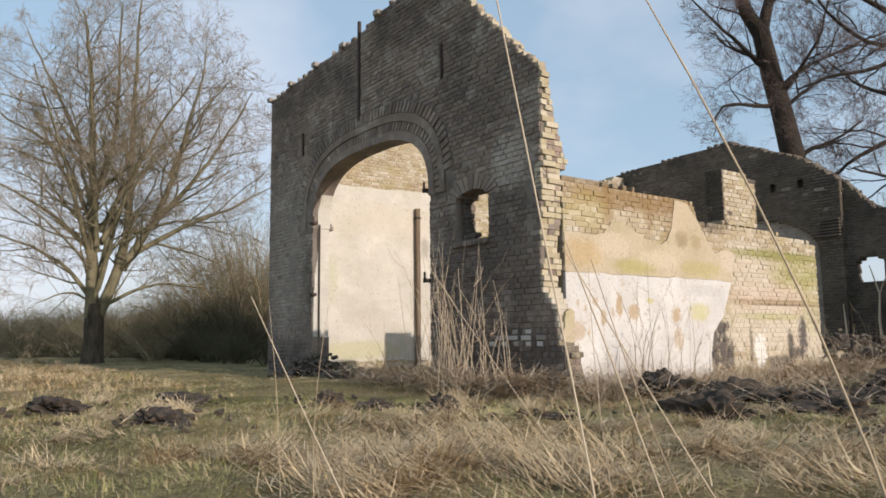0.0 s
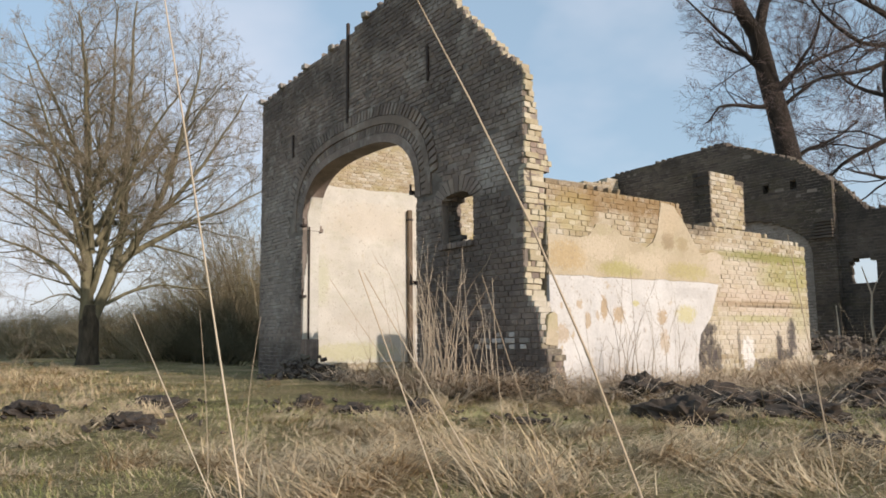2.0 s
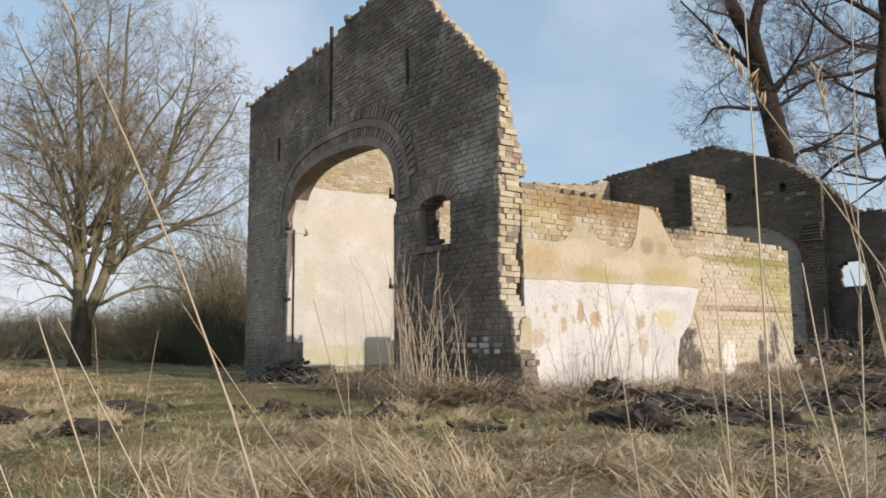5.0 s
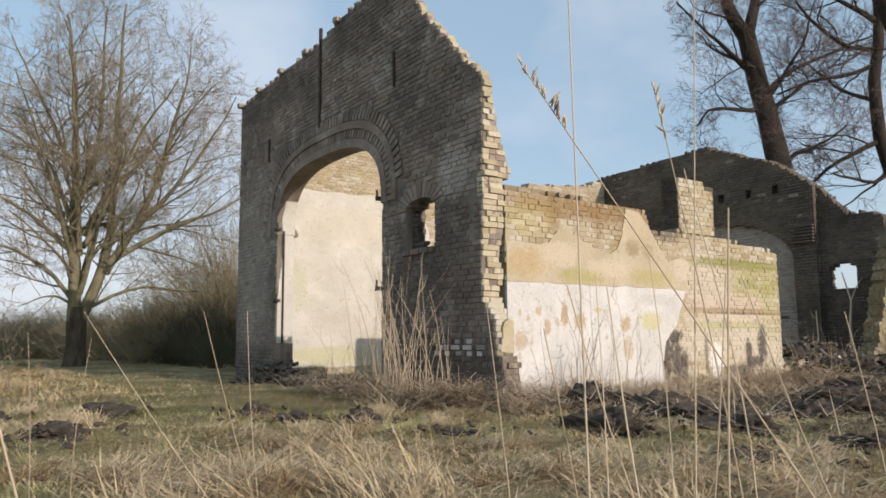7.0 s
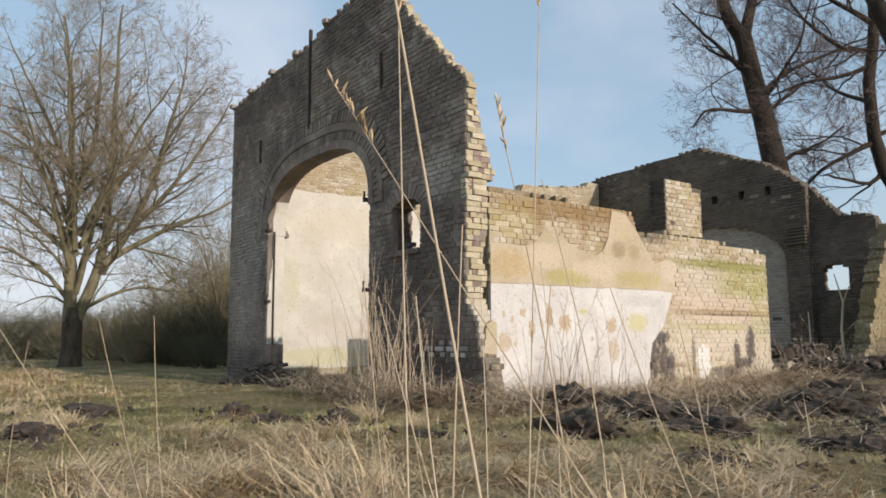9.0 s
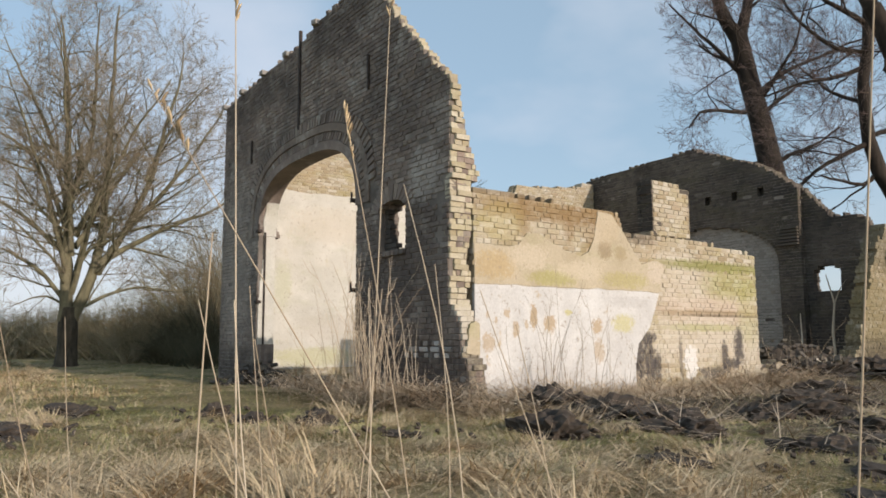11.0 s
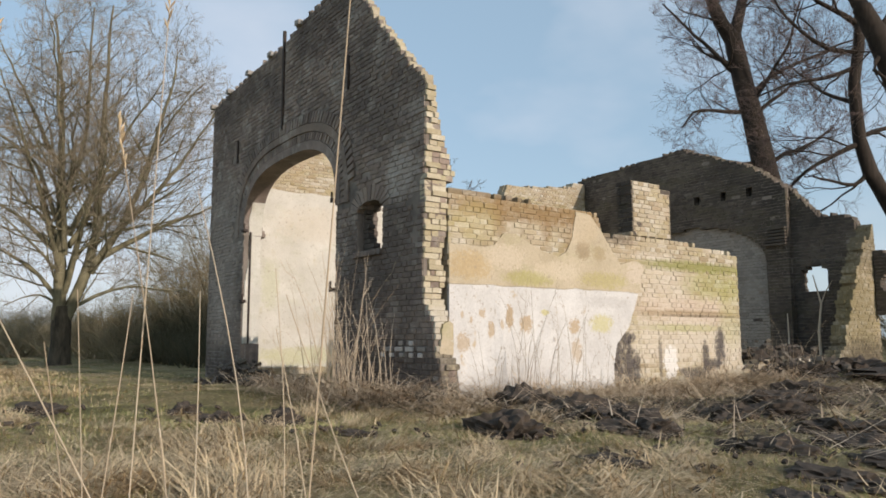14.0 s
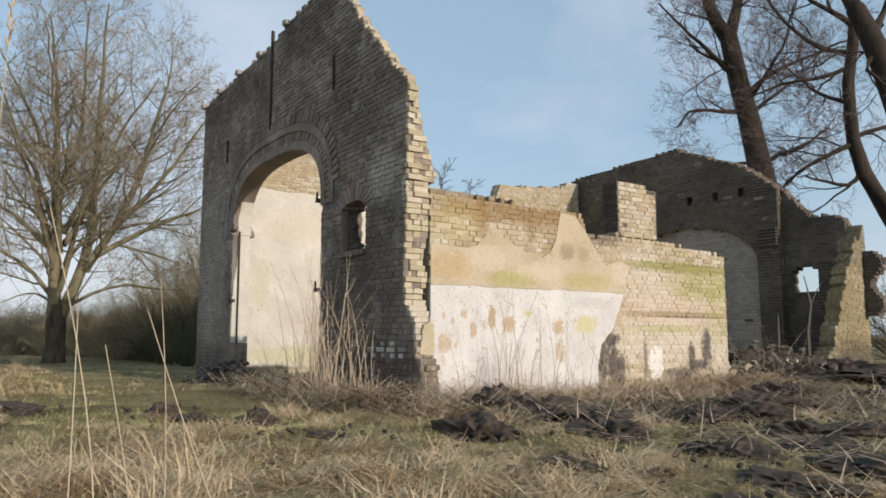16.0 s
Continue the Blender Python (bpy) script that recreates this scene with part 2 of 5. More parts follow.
def plain_material(name, a, b, scale=6, stretch=(1, 1, 1), rough=0.85, bump=20, strength=0.4, spots=()):
    n = Nodes(name)
    col = n.ramp(n.noise(scale, 5, 0.65, stretch), (0.3, a), (0.7, b))
    if spots:
        col = marks(n, col, spots)
    return n.done(col, rough, n.noise(bump, 4, 0.65, stretch), strength, 0.01)


def blade_material(name, tones):
    n = Nodes(name)
    col = n.ramp(n.chance(), *[(i / (len(tones) - 1), t) for i, t in enumerate(tones)])
    n.bsdf.inputs["Subsurface Weight"].default_value = 0.0
    return n.done(col, 0.75)


FRONT_BRICK = brick_material("weathered_grey_brick", [(0.32, 0.245, 0.19), (0.39, 0.31, 0.245), (0.22, 0.17, 0.14), (0.37, 0.295, 0.25), (0.31, 0.24, 0.195), (0.43, 0.35, 0.285), (0.26, 0.205, 0.17), (0.50, 0.43, 0.36)], (0.09, 0.077, 0.068), (0.38, 0.70), pale=0.55, spots=FRONT_SPOTS, axis=0)
SIDE_BRICK = brick_material("yellow_brick", [(0.44, 0.37, 0.245), (0.53, 0.465, 0.345), (0.35, 0.28, 0.175), (0.59, 0.545, 0.45), (0.42, 0.34, 0.235)], (0.40, 0.30, 0.18), (0.48, 0.78), moss=0.6, moss_color=(0.33, 0.28, 0.11), pale=0.55, spots=SIDE_SPOTS)
# spots: darker at the foot of the torn end, paler above it
END_BRICK = brick_material("fresh_broken_brick", [(0.50, 0.435, 0.30), (0.57, 0.505, 0.375), (0.41, 0.345, 0.225), (0.60, 0.545, 0.42)], (0.28, 0.23, 0.165), (0.46, 0.76), moss=0.35, moss_color=(0.32, 0.28, 0.12), pale=0.5, spots=[(0.2, 0.25, 0.6, 0.42, DARK_PATCH, 0.8, 1.0), (0.2, 0.95, 0.5, 0.3, (0.55, 0.52, 0.46), 0.6, 1.0)])
# much darker than the yellow brick: rear walls, pier ends, rubble
BACK_BRICK = brick_material("dark_brick", [(0.165, 0.14, 0.11), (0.21, 0.175, 0.135), (0.115, 0.095, 0.08), (0.18, 0.15, 0.12)], (0.06, 0.052, 0.046), (0.34, 0.62), moss=0.25, moss_color=(0.15, 0.14, 0.06))
INFILL_BRICK = brick_material("pale_infill_brick", [(0.36, 0.33, 0.29), (0.42, 0.39, 0.35), (0.30, 0.28, 0.25)], (0.18, 0.165, 0.15), (0.45, 0.75))
WHITE_BRICK = brick_material("efflorescent_brick", [(0.62, 0.60, 0.56), (0.50, 0.48, 0.45), (0.58, 0.55, 0.5)], (0.3, 0.28, 0.26), (0.5, 0.8))
MORTAR = plain_material("mortar", (0.06, 0.05, 0.043), (0.36, 0.31, 0.26), 1.1)
MORTAR_SIDE = plain_material("lime_mortar", (0.30, 0.245, 0.16), (0.56, 0.495, 0.385), 2.2, spots=SIDE_SPOTS)
PLASTER_WHITE = plaster_material("whitewashed_plaster", (0.67, 0.66, 0.635), (0.53, 0.515, 0.49), (0.49, 0.385, 0.24), (0.64, 0.70), spots=PLASTER_SPOTS)
PLASTER_OCHRE = plaster_material("ochre_plaster", (0.53, 0.455, 0.335), (0.43, 0.36, 0.25), (0.38, 0.32, 0.215), (0.62, 0.75), green=0.35, spots=OCHRE_SPOTS)
PLASTER_INNER = plaster_material("cream_plaster", (0.67, 0.64, 0.57), (0.53, 0.505, 0.44), (0.55, 0.50, 0.38), (0.62, 0.74), green=0.25, spots=INNER_SPOTS)
IRON = plain_material("rusted_iron", (0.03, 0.025, 0.022), (0.07, 0.05, 0.04), 15, rough=0.7)
TIMBER = plain_material("weathered_timber", (0.14, 0.10, 0.07), (0.22, 0.17, 0.12), 9, (1, 1, 0.1))
SOIL = plain_material("dark_soil", (0.03, 0.024, 0.02), (0.10, 0.08, 0.062), 9, rough=0.95, bump=14, strength=1.0)
STRAW_STALK = blade_material("dry_stalk", [(0.46, 0.36, 0.25), (0.60, 0.50, 0.37), (0.36, 0.27, 0.18)])
BARK = plain_material("bark", (0.022, 0.017, 0.013), (0.055, 0.042, 0.032), 9, (1, 1, 0.25), bump=16, strength=0.8)
BARK_TRUNK = plain_material("ridged_trunk_bark", (0.03, 0.025, 0.018), (0.12, 0.10, 0.07), 7, (1, 1, 0.3), bump=16, strength=0.9)
BARK_GREEN = plain_material("lichened_bark", (0.09, 0.08, 0.05), (0.26, 0.235, 0.145), 5, (1, 1, 0.4), bump=16, strength=0.8)
TWIG = blade_material("twig", [(0.27, 0.22, 0.155), (0.36, 0.30, 0.215), (0.20, 0.16, 0.115)])
TWIG_DARK = blade_material("dark_twig", [(0.12, 0.085, 0.07), (0.18, 0.125, 0.105), (0.085, 0.06, 0.052)])
BRAMBLE = blade_material("bramble", [(0.07, 0.07, 0.04), (0.12, 0.105, 0.06), (0.05, 0.055, 0.03), (0.17, 0.135, 0.08)])
BRUSH = blade_material("brush_twig", [(0.27, 0.225, 0.145), (0.37, 0.31, 0.20), (0.20, 0.165, 0.11), (0.29, 0.265, 0.14)])
GRASS = blade_material("green_grass_blade", [(0.18, 0.205, 0.06), (0.29, 0.295, 0.095), (0.40, 0.37, 0.15), (0.50, 0.41, 0.21), (0.23, 0.245, 0.075)])
STRAW = blade_material("straw_blade", [(0.55, 0.40, 0.225), (0.80, 0.63, 0.40), (0.36, 0.25, 0.135), (0.68, 0.515, 0.31), (0.17, 0.115, 0.065), (0.74, 0.58, 0.37)])
REED = blade_material("fallen_reed", [(0.60, 0.47, 0.32), (0.42, 0.31, 0.20), (0.24, 0.165, 0.105), (0.70, 0.57, 0.41), (0.50, 0.37, 0.24)])

_g = Nodes("meadow")
_c = _g.ramp(_g.noise(0.55, 6, 0.65), (0.36, (0.17, 0.165, 0.06)), (0.50, (0.29, 0.24, 0.115)), (0.64, (0.42, 0.325, 0.18)))
_c = _g.mix(0.8, _c, _g.ramp(_g.noise(19, 8, 0.8), (0.33, 0.2), (0.68, 1.45)), "MULTIPLY")
_geo = _g.node("ShaderNodeNewGeometry")
_len = _g.node("ShaderNodeVectorMath")
_len.operation = "DISTANCE"
_len.inputs[1].default_value = (2.2, 3.6, 0.0)
_g.link(_geo.outputs["Position"], _len.inputs[0])
# turned, trampled soil beside the low wall
_bare = _g.math("ADD", _g.math("MULTIPLY", _len.outputs["Value"], -0.11), _g.math("MULTIPLY", _g.noise(1.6, 6, 0.7), 1.6))
_c = _g.mix(_g.ramp(_bare, (0.22, 0.0), (0.46, 0.85)), _c, (0.09, 0.069, 0.052))
MEADOW = _g.done(_c, 0.95, _g.noise(26, 7, 0.8), 1.0, 0.06)

# ------------------------------------------------------------ building tools
rng = np.random.default_rng(7)
COURSE, STRETCH = 0.077, 0.25


def mesh_object(name, verts, faces, material, parent=None, smooth=False):
    me = bpy.data.meshes.new(name)
    me.from_pydata([tuple(v) for v in verts], [], faces)
    me.materials.append(material)
    if smooth:
        me.polygons.foreach_set("use_smooth", [True] * len(me.polygons))
    me.update()
    ob = new(name, me)
    ob.parent = parent
    return ob


def part(name, bm, material, parent, label=""):
    me = bpy.data.meshes.new(name)
    bm.to_mesh(me)
    bm.free()
    me.materials.append(material)
    ob = new(name, me)
    ob.parent = parent
    return tagged(ob, label)


def thing(name, label, category, group="", kind="", at=(0, 0, 0)):
    ob = new(name)
    ob.location = at
    return tagged(ob, label, category, group, kind)


def box_bm(lo, hi, bevel=0.0, wobble=0.0):
    bm = bmesh.new()
    bmesh.ops.create_cube(bm, size=1)
    c, s = [(a + b) / 2 for a, b in zip(lo, hi)], [b - a for a, b in zip(lo, hi)]
    for v in bm.verts:
        v.co = Vector([c[k] + v.co[k] * s[k] for k in range(3)])
    if bevel:
        bmesh.ops.bevel(bm, geom=bm.edges[:], offset=bevel, segments=1, affect="EDGES")
    if wobble:
        for v in bm.verts:
            v.co += Vector(rng.normal(0, wobble, 3))
    return bm


class Face:
    """A wall's plane: u along it, d into it, z up."""

    def __init__(self, origin, along, normal):
        self.o, self.u, self.n = np.array(origin, float), np.array(along, float), np.array(normal, float)

    def at(self, u, d, z):
        u, d, z = np.broadcast_arrays(np.asarray(u, float), np.asarray(d, float), np.asarray(z, float))
        return self.o + u[..., None] * self.u - d[..., None] * self.n + z[..., None] * np.array((0, 0, 1.0))

    def flipped(self):
        return np.dot(np.cross(self.u, (0, 0, 1.0)), self.n) < 0


BOX = [(0, 1, 2, 3), (4, 7, 6, 5), (0, 4, 5, 1), (1, 5, 6, 2), (2, 6, 7, 3), (3, 7, 4, 0)]
# a brick with worn arrises: back ring, shoulder ring, front ring
BRICK = [(8, 9, 10, 11), (4, 5, 9, 8), (5, 6, 10, 9), (6, 7, 11, 10), (7, 4, 8, 11), (0, 1, 5, 4), (1, 2, 6, 5), (2, 3, 7, 6), (3, 0, 4, 7), (3, 2, 1, 0)]


def many(name, blocks, faces, face, material, parent=None):
    """Join blocks, given as rows of (u, d, z) corners, into one mesh."""
    pts = np.concatenate(blocks)
    verts = face.at(pts[:, 0], pts[:, 1], pts[:, 2])
    k = len(blocks[0])
    base = np.arange(len(blocks))[:, None, None] * k + np.array(faces)[None]
    if face.flipped():
        base = base[:, :, ::-1]
    return mesh_object(name, verts, base.reshape(-1, 4).tolist(), material, parent)


def slab(u0, u1, d0, d1, z0, z1):
    return np.array([(u0, d0, z0), (u1, d0, z0), (u1, d0, z1), (u0, d0, z1), (u0, d1, z0), (u1, d1, z0), (u1, d1, z1), (u0, d1, z1)])


def brick_block(u0, u1, d0, d1, z0, z1, worn=0.006, wobble=0.0018):
    w = worn
    p = np.array([(u0, d1, z0), (u1, d1, z0), (u1, d1, z1), (u0, d1, z1),
                  (u0, d0 + w, z0), (u1, d0 + w, z0), (u1, d0 + w, z1), (u0, d0 + w, z1),
                  (u0 + w, d0, z0 + w), (u1 - w, d0, z0 + w), (u1 - w, d0, z1 - w), (u0 + w, d0, z1 - w)])
    return p + rng.normal(0, wobble, p.shape)


def spans(inside, u0, u1, z):
    u = np.arange(u0, u1, 0.01)
    ok = inside(u, np.full_like(u, z))
    edges = np.flatnonzero(np.diff(np.r_[0, ok.astype(int), 0]))
    return [(u0 + 0.01 * a, u0 + 0.01 * b) for a, b in zip(edges[::2], edges[1::2]) if b - a > 5]


def profile(points):
    """A wall's top line as a function of u."""
    us, zs = np.array(points, float).T
    return lambda u: np.interp(u, us, zs)


WALLS = []


def wall(name, label, face, inside, u0, u1, z0, z1, thick, brick, mortar, bare=None, near=None, ragged=0.03, ends=None, depth_at=None, uneven=0.003, joint=0.012):
    """The mortar core of a wall, course by course; its bricks are laid at the end of the file.
    bare(u, z): where the face shows brick; near(u, z): where the bricks are pieces of their own."""
    root = thing(name, label, "wall", kind="structure")
    blocks, rows = [], []
    for i in range(int((z1 - z0) / COURSE)):
        z = z0 + i * COURSE
        runs = spans(inside, u0, u1, z + COURSE / 2)
        above = spans(inside, u0, u1, z + 1.5 * COURSE)
        for a, b in runs:
            b_in = b - 0.02
            if depth_at:
                # the broken end is thinner or deeper than the rest of the wall
                blocks.append(slab(max(a, b - 0.5), b_in, 0.012, depth_at(z) - 0.004, z, z + COURSE))
                b_in = max(a, b - 0.5)
            if b_in - a > 0.02:
                blocks.append(slab(a + 0.02, b_in, joint, thick - 0.004, z, z + COURSE))
        rows.append((i, z, runs, above))
    many("core", blocks, BOX, face, mortar, root)
    WALLS.append((root, face, rows, thick, brick, bare, near, ragged, ends or brick, depth_at, uneven))
    return root


def lay(root, face, rows, thick, brick, bare, near, ragged, ends, depth_at, uneven):
    """Lay the bricks of one wall: face, broken ends and open tops."""
    blocks, broken, single = [], [], []
    for i, z, runs, above in rows:
        pitch = STRETCH if i % 2 == 0 else STRETCH / 2
        shift = 0.0 if i % 4 == 0 else (STRETCH / 2 if i % 4 == 2 else STRETCH / 4)
        for a, b in runs:
            u = math.floor((a - shift) / pitch) * pitch + shift
            lead = None
            while u < b:
                ua, ub = max(u, a), min(u + pitch, b)
                step = pitch
                u += step
                if ub - ua < 0.035:
                    lead = ua if ua - a < 0.001 else None
                    continue
                ua, lead = (ua if lead is None else lead), None
                if b - ub < 0.035:
                    ub = b
                mid = (ua + ub) / 2
                proud = rng.normal(0, uneven)
                if rng.random() < 0.03:
                    proud += rng.uniform(0.004, 0.018)
                proud = max(proud, -0.011)
                last_a, last_b = ua - a < 0.01, b - ub < 0.01
                gap, sag = rng.uniform(0.0015, 0.0065), rng.normal(0, 0.002)
                wrap = 0.03 if depth_at is None and ends is not brick else 0.0
                block = (ua + (wrap if last_a and wrap else gap), ub - (wrap if last_b else 0) - (0.03 if depth_at and last_b else gap), -0.001 + proud, 0.105, z + 0.004 + sag, z + COURSE - rng.uniform(0.002, 0.007) + sag)
                if bare is None or bare(mid, z):
                    if near is not None and near(mid, z) and len(single) < 300:
                        single.append(block)
                    else:
                        blocks.append(brick_block(*block, rng.uniform(0.004, 0.010), 0.0028))
                open_top = not any(p < mid < q for p, q in above)
                if open_top or last_a or last_b:
                    d = 0.006 if wrap and (last_a or last_b) else 0.117
                    out = rng.uniform(-ragged, ragged) if (last_a or last_b) else 0.0
                    heap = broken if depth_at is None or mid > -2.6 and open_top else blocks
                    limit = depth_at(z) if depth_at and b - ub < 0.5 else thick
                    while d < limit - 0.05:
                        e = min(d + (0.115 if rng.random() < 0.6 else 0.24), limit)
                        if not open_top or rng.random() < 0.85:
                            heap.append(brick_block(ua + 0.004 - (out if last_a else 0), ub - 0.004 + (out if last_b else 0), d, e - 0.008, z + 0.004, z + COURSE - 0.004 + (rng.uniform(0, 0.006) if open_top else 0)))
                        d = e
            if depth_at and b > -2.4 and not (-1.95 < b < -1.05 and 2.0 < z < 2.9):
                # the torn end of the wall, two or three bricks deep
                d, deep = (0.008 if rng.random() < 0.75 else 0.07), depth_at(z) + rng.normal(0, 0.008)
                while d < deep - 0.04:
                    e = min(d + (0.115 if rng.random() < 0.55 else 0.24), deep)
                    broken.append(brick_block(b - 0.13, b + rng.uniform(-0.02, 0.035), d, e - 0.009, z + 0.004, z + COURSE - 0.005, 0.008, 0.003))
                    d = e
    if blocks:
        tagged(many("bricks", blocks, BRICK, face, brick, root), kind="stuff")
    if broken:
        tagged(many("broken_bricks", broken, BRICK, face, ends, root), kind="stuff")
    # shared shapes for the bricks that are pieces of their own
    shapes = []
    for k in range(8):
        p = brick_block(-0.5, 0.5, -0.5, 0.5, -0.5, 0.5, 0.0, 0.0)
        p[8:] *= np.array((0.95, 1.0, 0.86))
        p[4:8, 1] += 0.06
        p += rng.normal(0, 0.012, p.shape) * np.array((0.5, 0.6, 1.3))
        me = bpy.data.meshes.new("brick")
        me.from_pydata([tuple(v) for v in p], [], [f[::-1] for f in BRICK])
        me.materials.append(brick)
        shapes.append(me)
    m3 = Matrix((face.u, -face.n, (0, 0, 1))).transposed()
    for j, (ua, ub, d0, d1, za, zb) in enumerate(single):
        ob = new("brick", shapes[j % 8])
        c = face.at((ua + ub) / 2, (d0 + d1) / 2, (za + zb) / 2)
        ob.matrix_world = Matrix.Translation(c) @ m3.to_4x4() @ Matrix.Diagonal((ub - ua, d1 - d0, zb - za, 1))
        ob.parent = root


def sheet(name, face, outline, d0, d1, material, parent, label="", ragged=0.0, step=0.06):
    """A slab of plaster with an uneven edge, from a rough outline in u and z."""
    pts = []
    n = len(outline)
    for k in range(n):
        a, b = np.array(outline[k], float), np.array(outline[(k + 1) % n], float)
        m = max(1, int(np.linalg.norm(b - a) / step))
        for j in range(m):
            p = a + (b - a) * j / m
            if ragged:
                q = Vector((p[0] * 3.1, p[1] * 3.1, 5.0))
                p = p + ragged * np.array((noise.noise(q) + 0.3 * noise.noise(q * 4), noise.noise(q + Vector((7, 3, 1))) + 0.3 * noise.noise(q * 4 + Vector((2, 9, 4)))))
            pts.append(p)
    pts = np.array(pts)
    nxt = np.roll(pts, -1, axis=0)
    strips = []
    wide = 0.02
    for u in np.arange(pts[:, 0].min(), pts[:, 0].max(), wide):
        mid = u + wide / 2
        hit = (pts[:, 0] <= mid) != (nxt[:, 0] <= mid)
        p, q = pts[hit], nxt[hit]
        zs = np.sort(p[:, 1] + (mid - p[:, 0]) / (q[:, 0] - p[:, 0]) * (q[:, 1] - p[:, 1]))
        for z0, z1 in zip(zs[::2], zs[1::2]):
            if z1 - z0 > 0.01:
                strips.append(slab(u, u + wide, d0, d1, z0, z1))
    return tagged(many(name, strips, BOX, face, material, parent), label)


# ------------------------------------------------------------ ground
def ground_height(x, y):
    x, y = np.asarray(x, float), np.asarray(y, float)
    z = 0.035 * np.sin(0.9 * x + 1.3) * np.sin(1.1 * y + 0.4) + 0.02 * np.sin(2.3 * x - 1.1 * y) + 0.015 * np.sin(4.1 * x + 3.3 * y + 1)
    near = np.exp(-((x - 0.6) / 0.9) ** 2) * (0.5 + 0.5 * np.tanh((y + 0.2) * 2))
    z = z + 0.03 * near * np.exp(-np.clip(y - 9, 0, None) ** 2 / 4)
    z = z + 0.22 * (0.5 + 0.5 * np.tanh((y - 7.6) * 0.8)) * np.exp(-((x - 1.0) / 5.0) ** 2) * np.exp(-np.clip(y - 14, 0, None) ** 2 / 20)
    return z - 0.03


def make_ground():
    n = 260
    t = np.linspace(-1, 1, n)
    s = np.sinh(8 * t) / np.sinh(8) * 2500
    gx, gy = np.meshgrid(s + 2.5, s - 2.0)
    z = ground_height(gx, gy) * np.exp(-np.hypot(gx, gy) / 80)
    verts = np.stack([gx, gy, z], -1).reshape(-1, 3)
    i = np.arange(n - 1)
    a = (i[:, None] * n + i[None]).ravel()
    faces = np.stack([a, a + 1, a + n + 1, a + n], -1).tolist()
    ob = mesh_object("ground", verts, faces, MEADOW, smooth=True)
    return tagged(ob, "rough winter meadow of green and straw-coloured grass", "ground", kind="structure")


make_ground()

# ------------------------------------------------------------ ruined brick building
FRONT = Face((0, 0, 0), (1, 0, 0), (0, -1, 0))
SIDE = Face((0, 0, 0), (0, 1, 0), (1, 0, 0))
BACK = Face((0, 12.02, 0), (1, 0, 0), (0, -1, 0))
LEFT = Face((-8.65, 0, 0), (0, 1, 0), (1, 0, 0))

ARCH_X, ARCH_A, ARCH_Z, ARCH_B = -4.68, 2.08, 2.95, 1.22


ARCH_N = 2.8  # a basket-handle arch, fuller at the haunches than an ellipse


def in_arch(u, z, grow=0.0):
    e = 1 - np.abs((u - ARCH_X) / (ARCH_A + grow)) ** ARCH_N
    top = np.where(e > 0, ARCH_Z + (ARCH_B + grow) * np.clip(e, 0, 1) ** (1 / ARCH_N), -9)
    return (np.abs(u - ARCH_X) < ARCH_A + grow) & (z < top)


def in_window(u, z, grow=0.0):
    top = 2.72 + 0.13 * np.sqrt(np.clip(1 - ((u + 1.50) / (0.37 + grow)) ** 2, 0, 1)) + grow
    return (np.abs(u + 1.50) < 0.37 + grow) & (z > 2.10) & (z < top)


front_top = profile([(-9.0, 6.25), (-6.8, 6.38), (-4.9, 6.45), (-4.4, 6.55), (-3.6, 6.68), (-2.5, 6.7), (-1.75, 6.2), (-1.4, 5.75), (-0.83, 5.16), (-0.36, 4.66), (0.0, 4.35)])


def front_inside(u, z):
    edge = np.interp(z, [0, 0.48, 0.56, 0.98, 1.10, 1.30, 1.5, 2.1, 2.9, 3.3, 5], [0.40, 0.37, 0.25, 0.21, 0.12, -0.05, -0.03, -0.02, 0.0, 0.02, 0.02])
    return (u > -9.0) & (u < edge) & (z < front_top(u) + 0.03 * np.sin(u * 23)) & ~in_arch(u, z) & ~(in_arch(u, z, 0.09) & (z > ARCH_Z + 0.02)) & ~in_window(u, z)


def front_depth(z):
    """How far back the broken right-hand end reaches."""
    d = float(np.interp(z, [0, 1.0, 1.2, 1.35, 2.1, 2.15, 2.86, 2.96, 3.04, 3.2, 3.45, 3.85, 4.4], [0.28, 0.28, 0.34, 0.33, 0.31, 0.37, 0.37, 0.53, 0.45, 0.41, 0.30, 0.19, 0.14]))
    return d + (0.03 * math.sin(z * 13) if 1.3 < z < 2.15 else 0.008 * math.sin(z * 53))


def on_rings(u, z):
    return bool(in_arch(u, z, 0.66) & ~in_arch(u, z) & (z > ARCH_Z - 0.1)) or (((u + 1.50) / 0.62) ** 2 + ((z - 2.72) / 0.38) ** 2 < 1 and z > 2.70)


def chipped(u, z):
    """Face bricks that have fallen away beside the torn end."""
    return (-0.34 + 0.1 * math.sin(9 * z) < u < -0.02 and 2.62 < z < 3.06 and noise.noise(Vector((u * 5, 3.0, z * 5))) > -0.12) or (abs(u + 0.27) < 0.05 and 1.9 < z < 2.7)


wall_front = wall("wall_front", "tall weathered grey brick gable wall with a broken sloping edge and a wide arched doorway", FRONT, front_inside,
                  -9.05, 0.5, -0.15, 6.9, 0.37, FRONT_BRICK, MORTAR,
                  ends=END_BRICK, depth_at=front_depth, ragged=0.0,
                  bare=lambda u, z: not on_rings(u, z + 0.04) and not chipped(u, z), near=lambda u, z: -1.05 < u < 0.5 and z < 2.2)

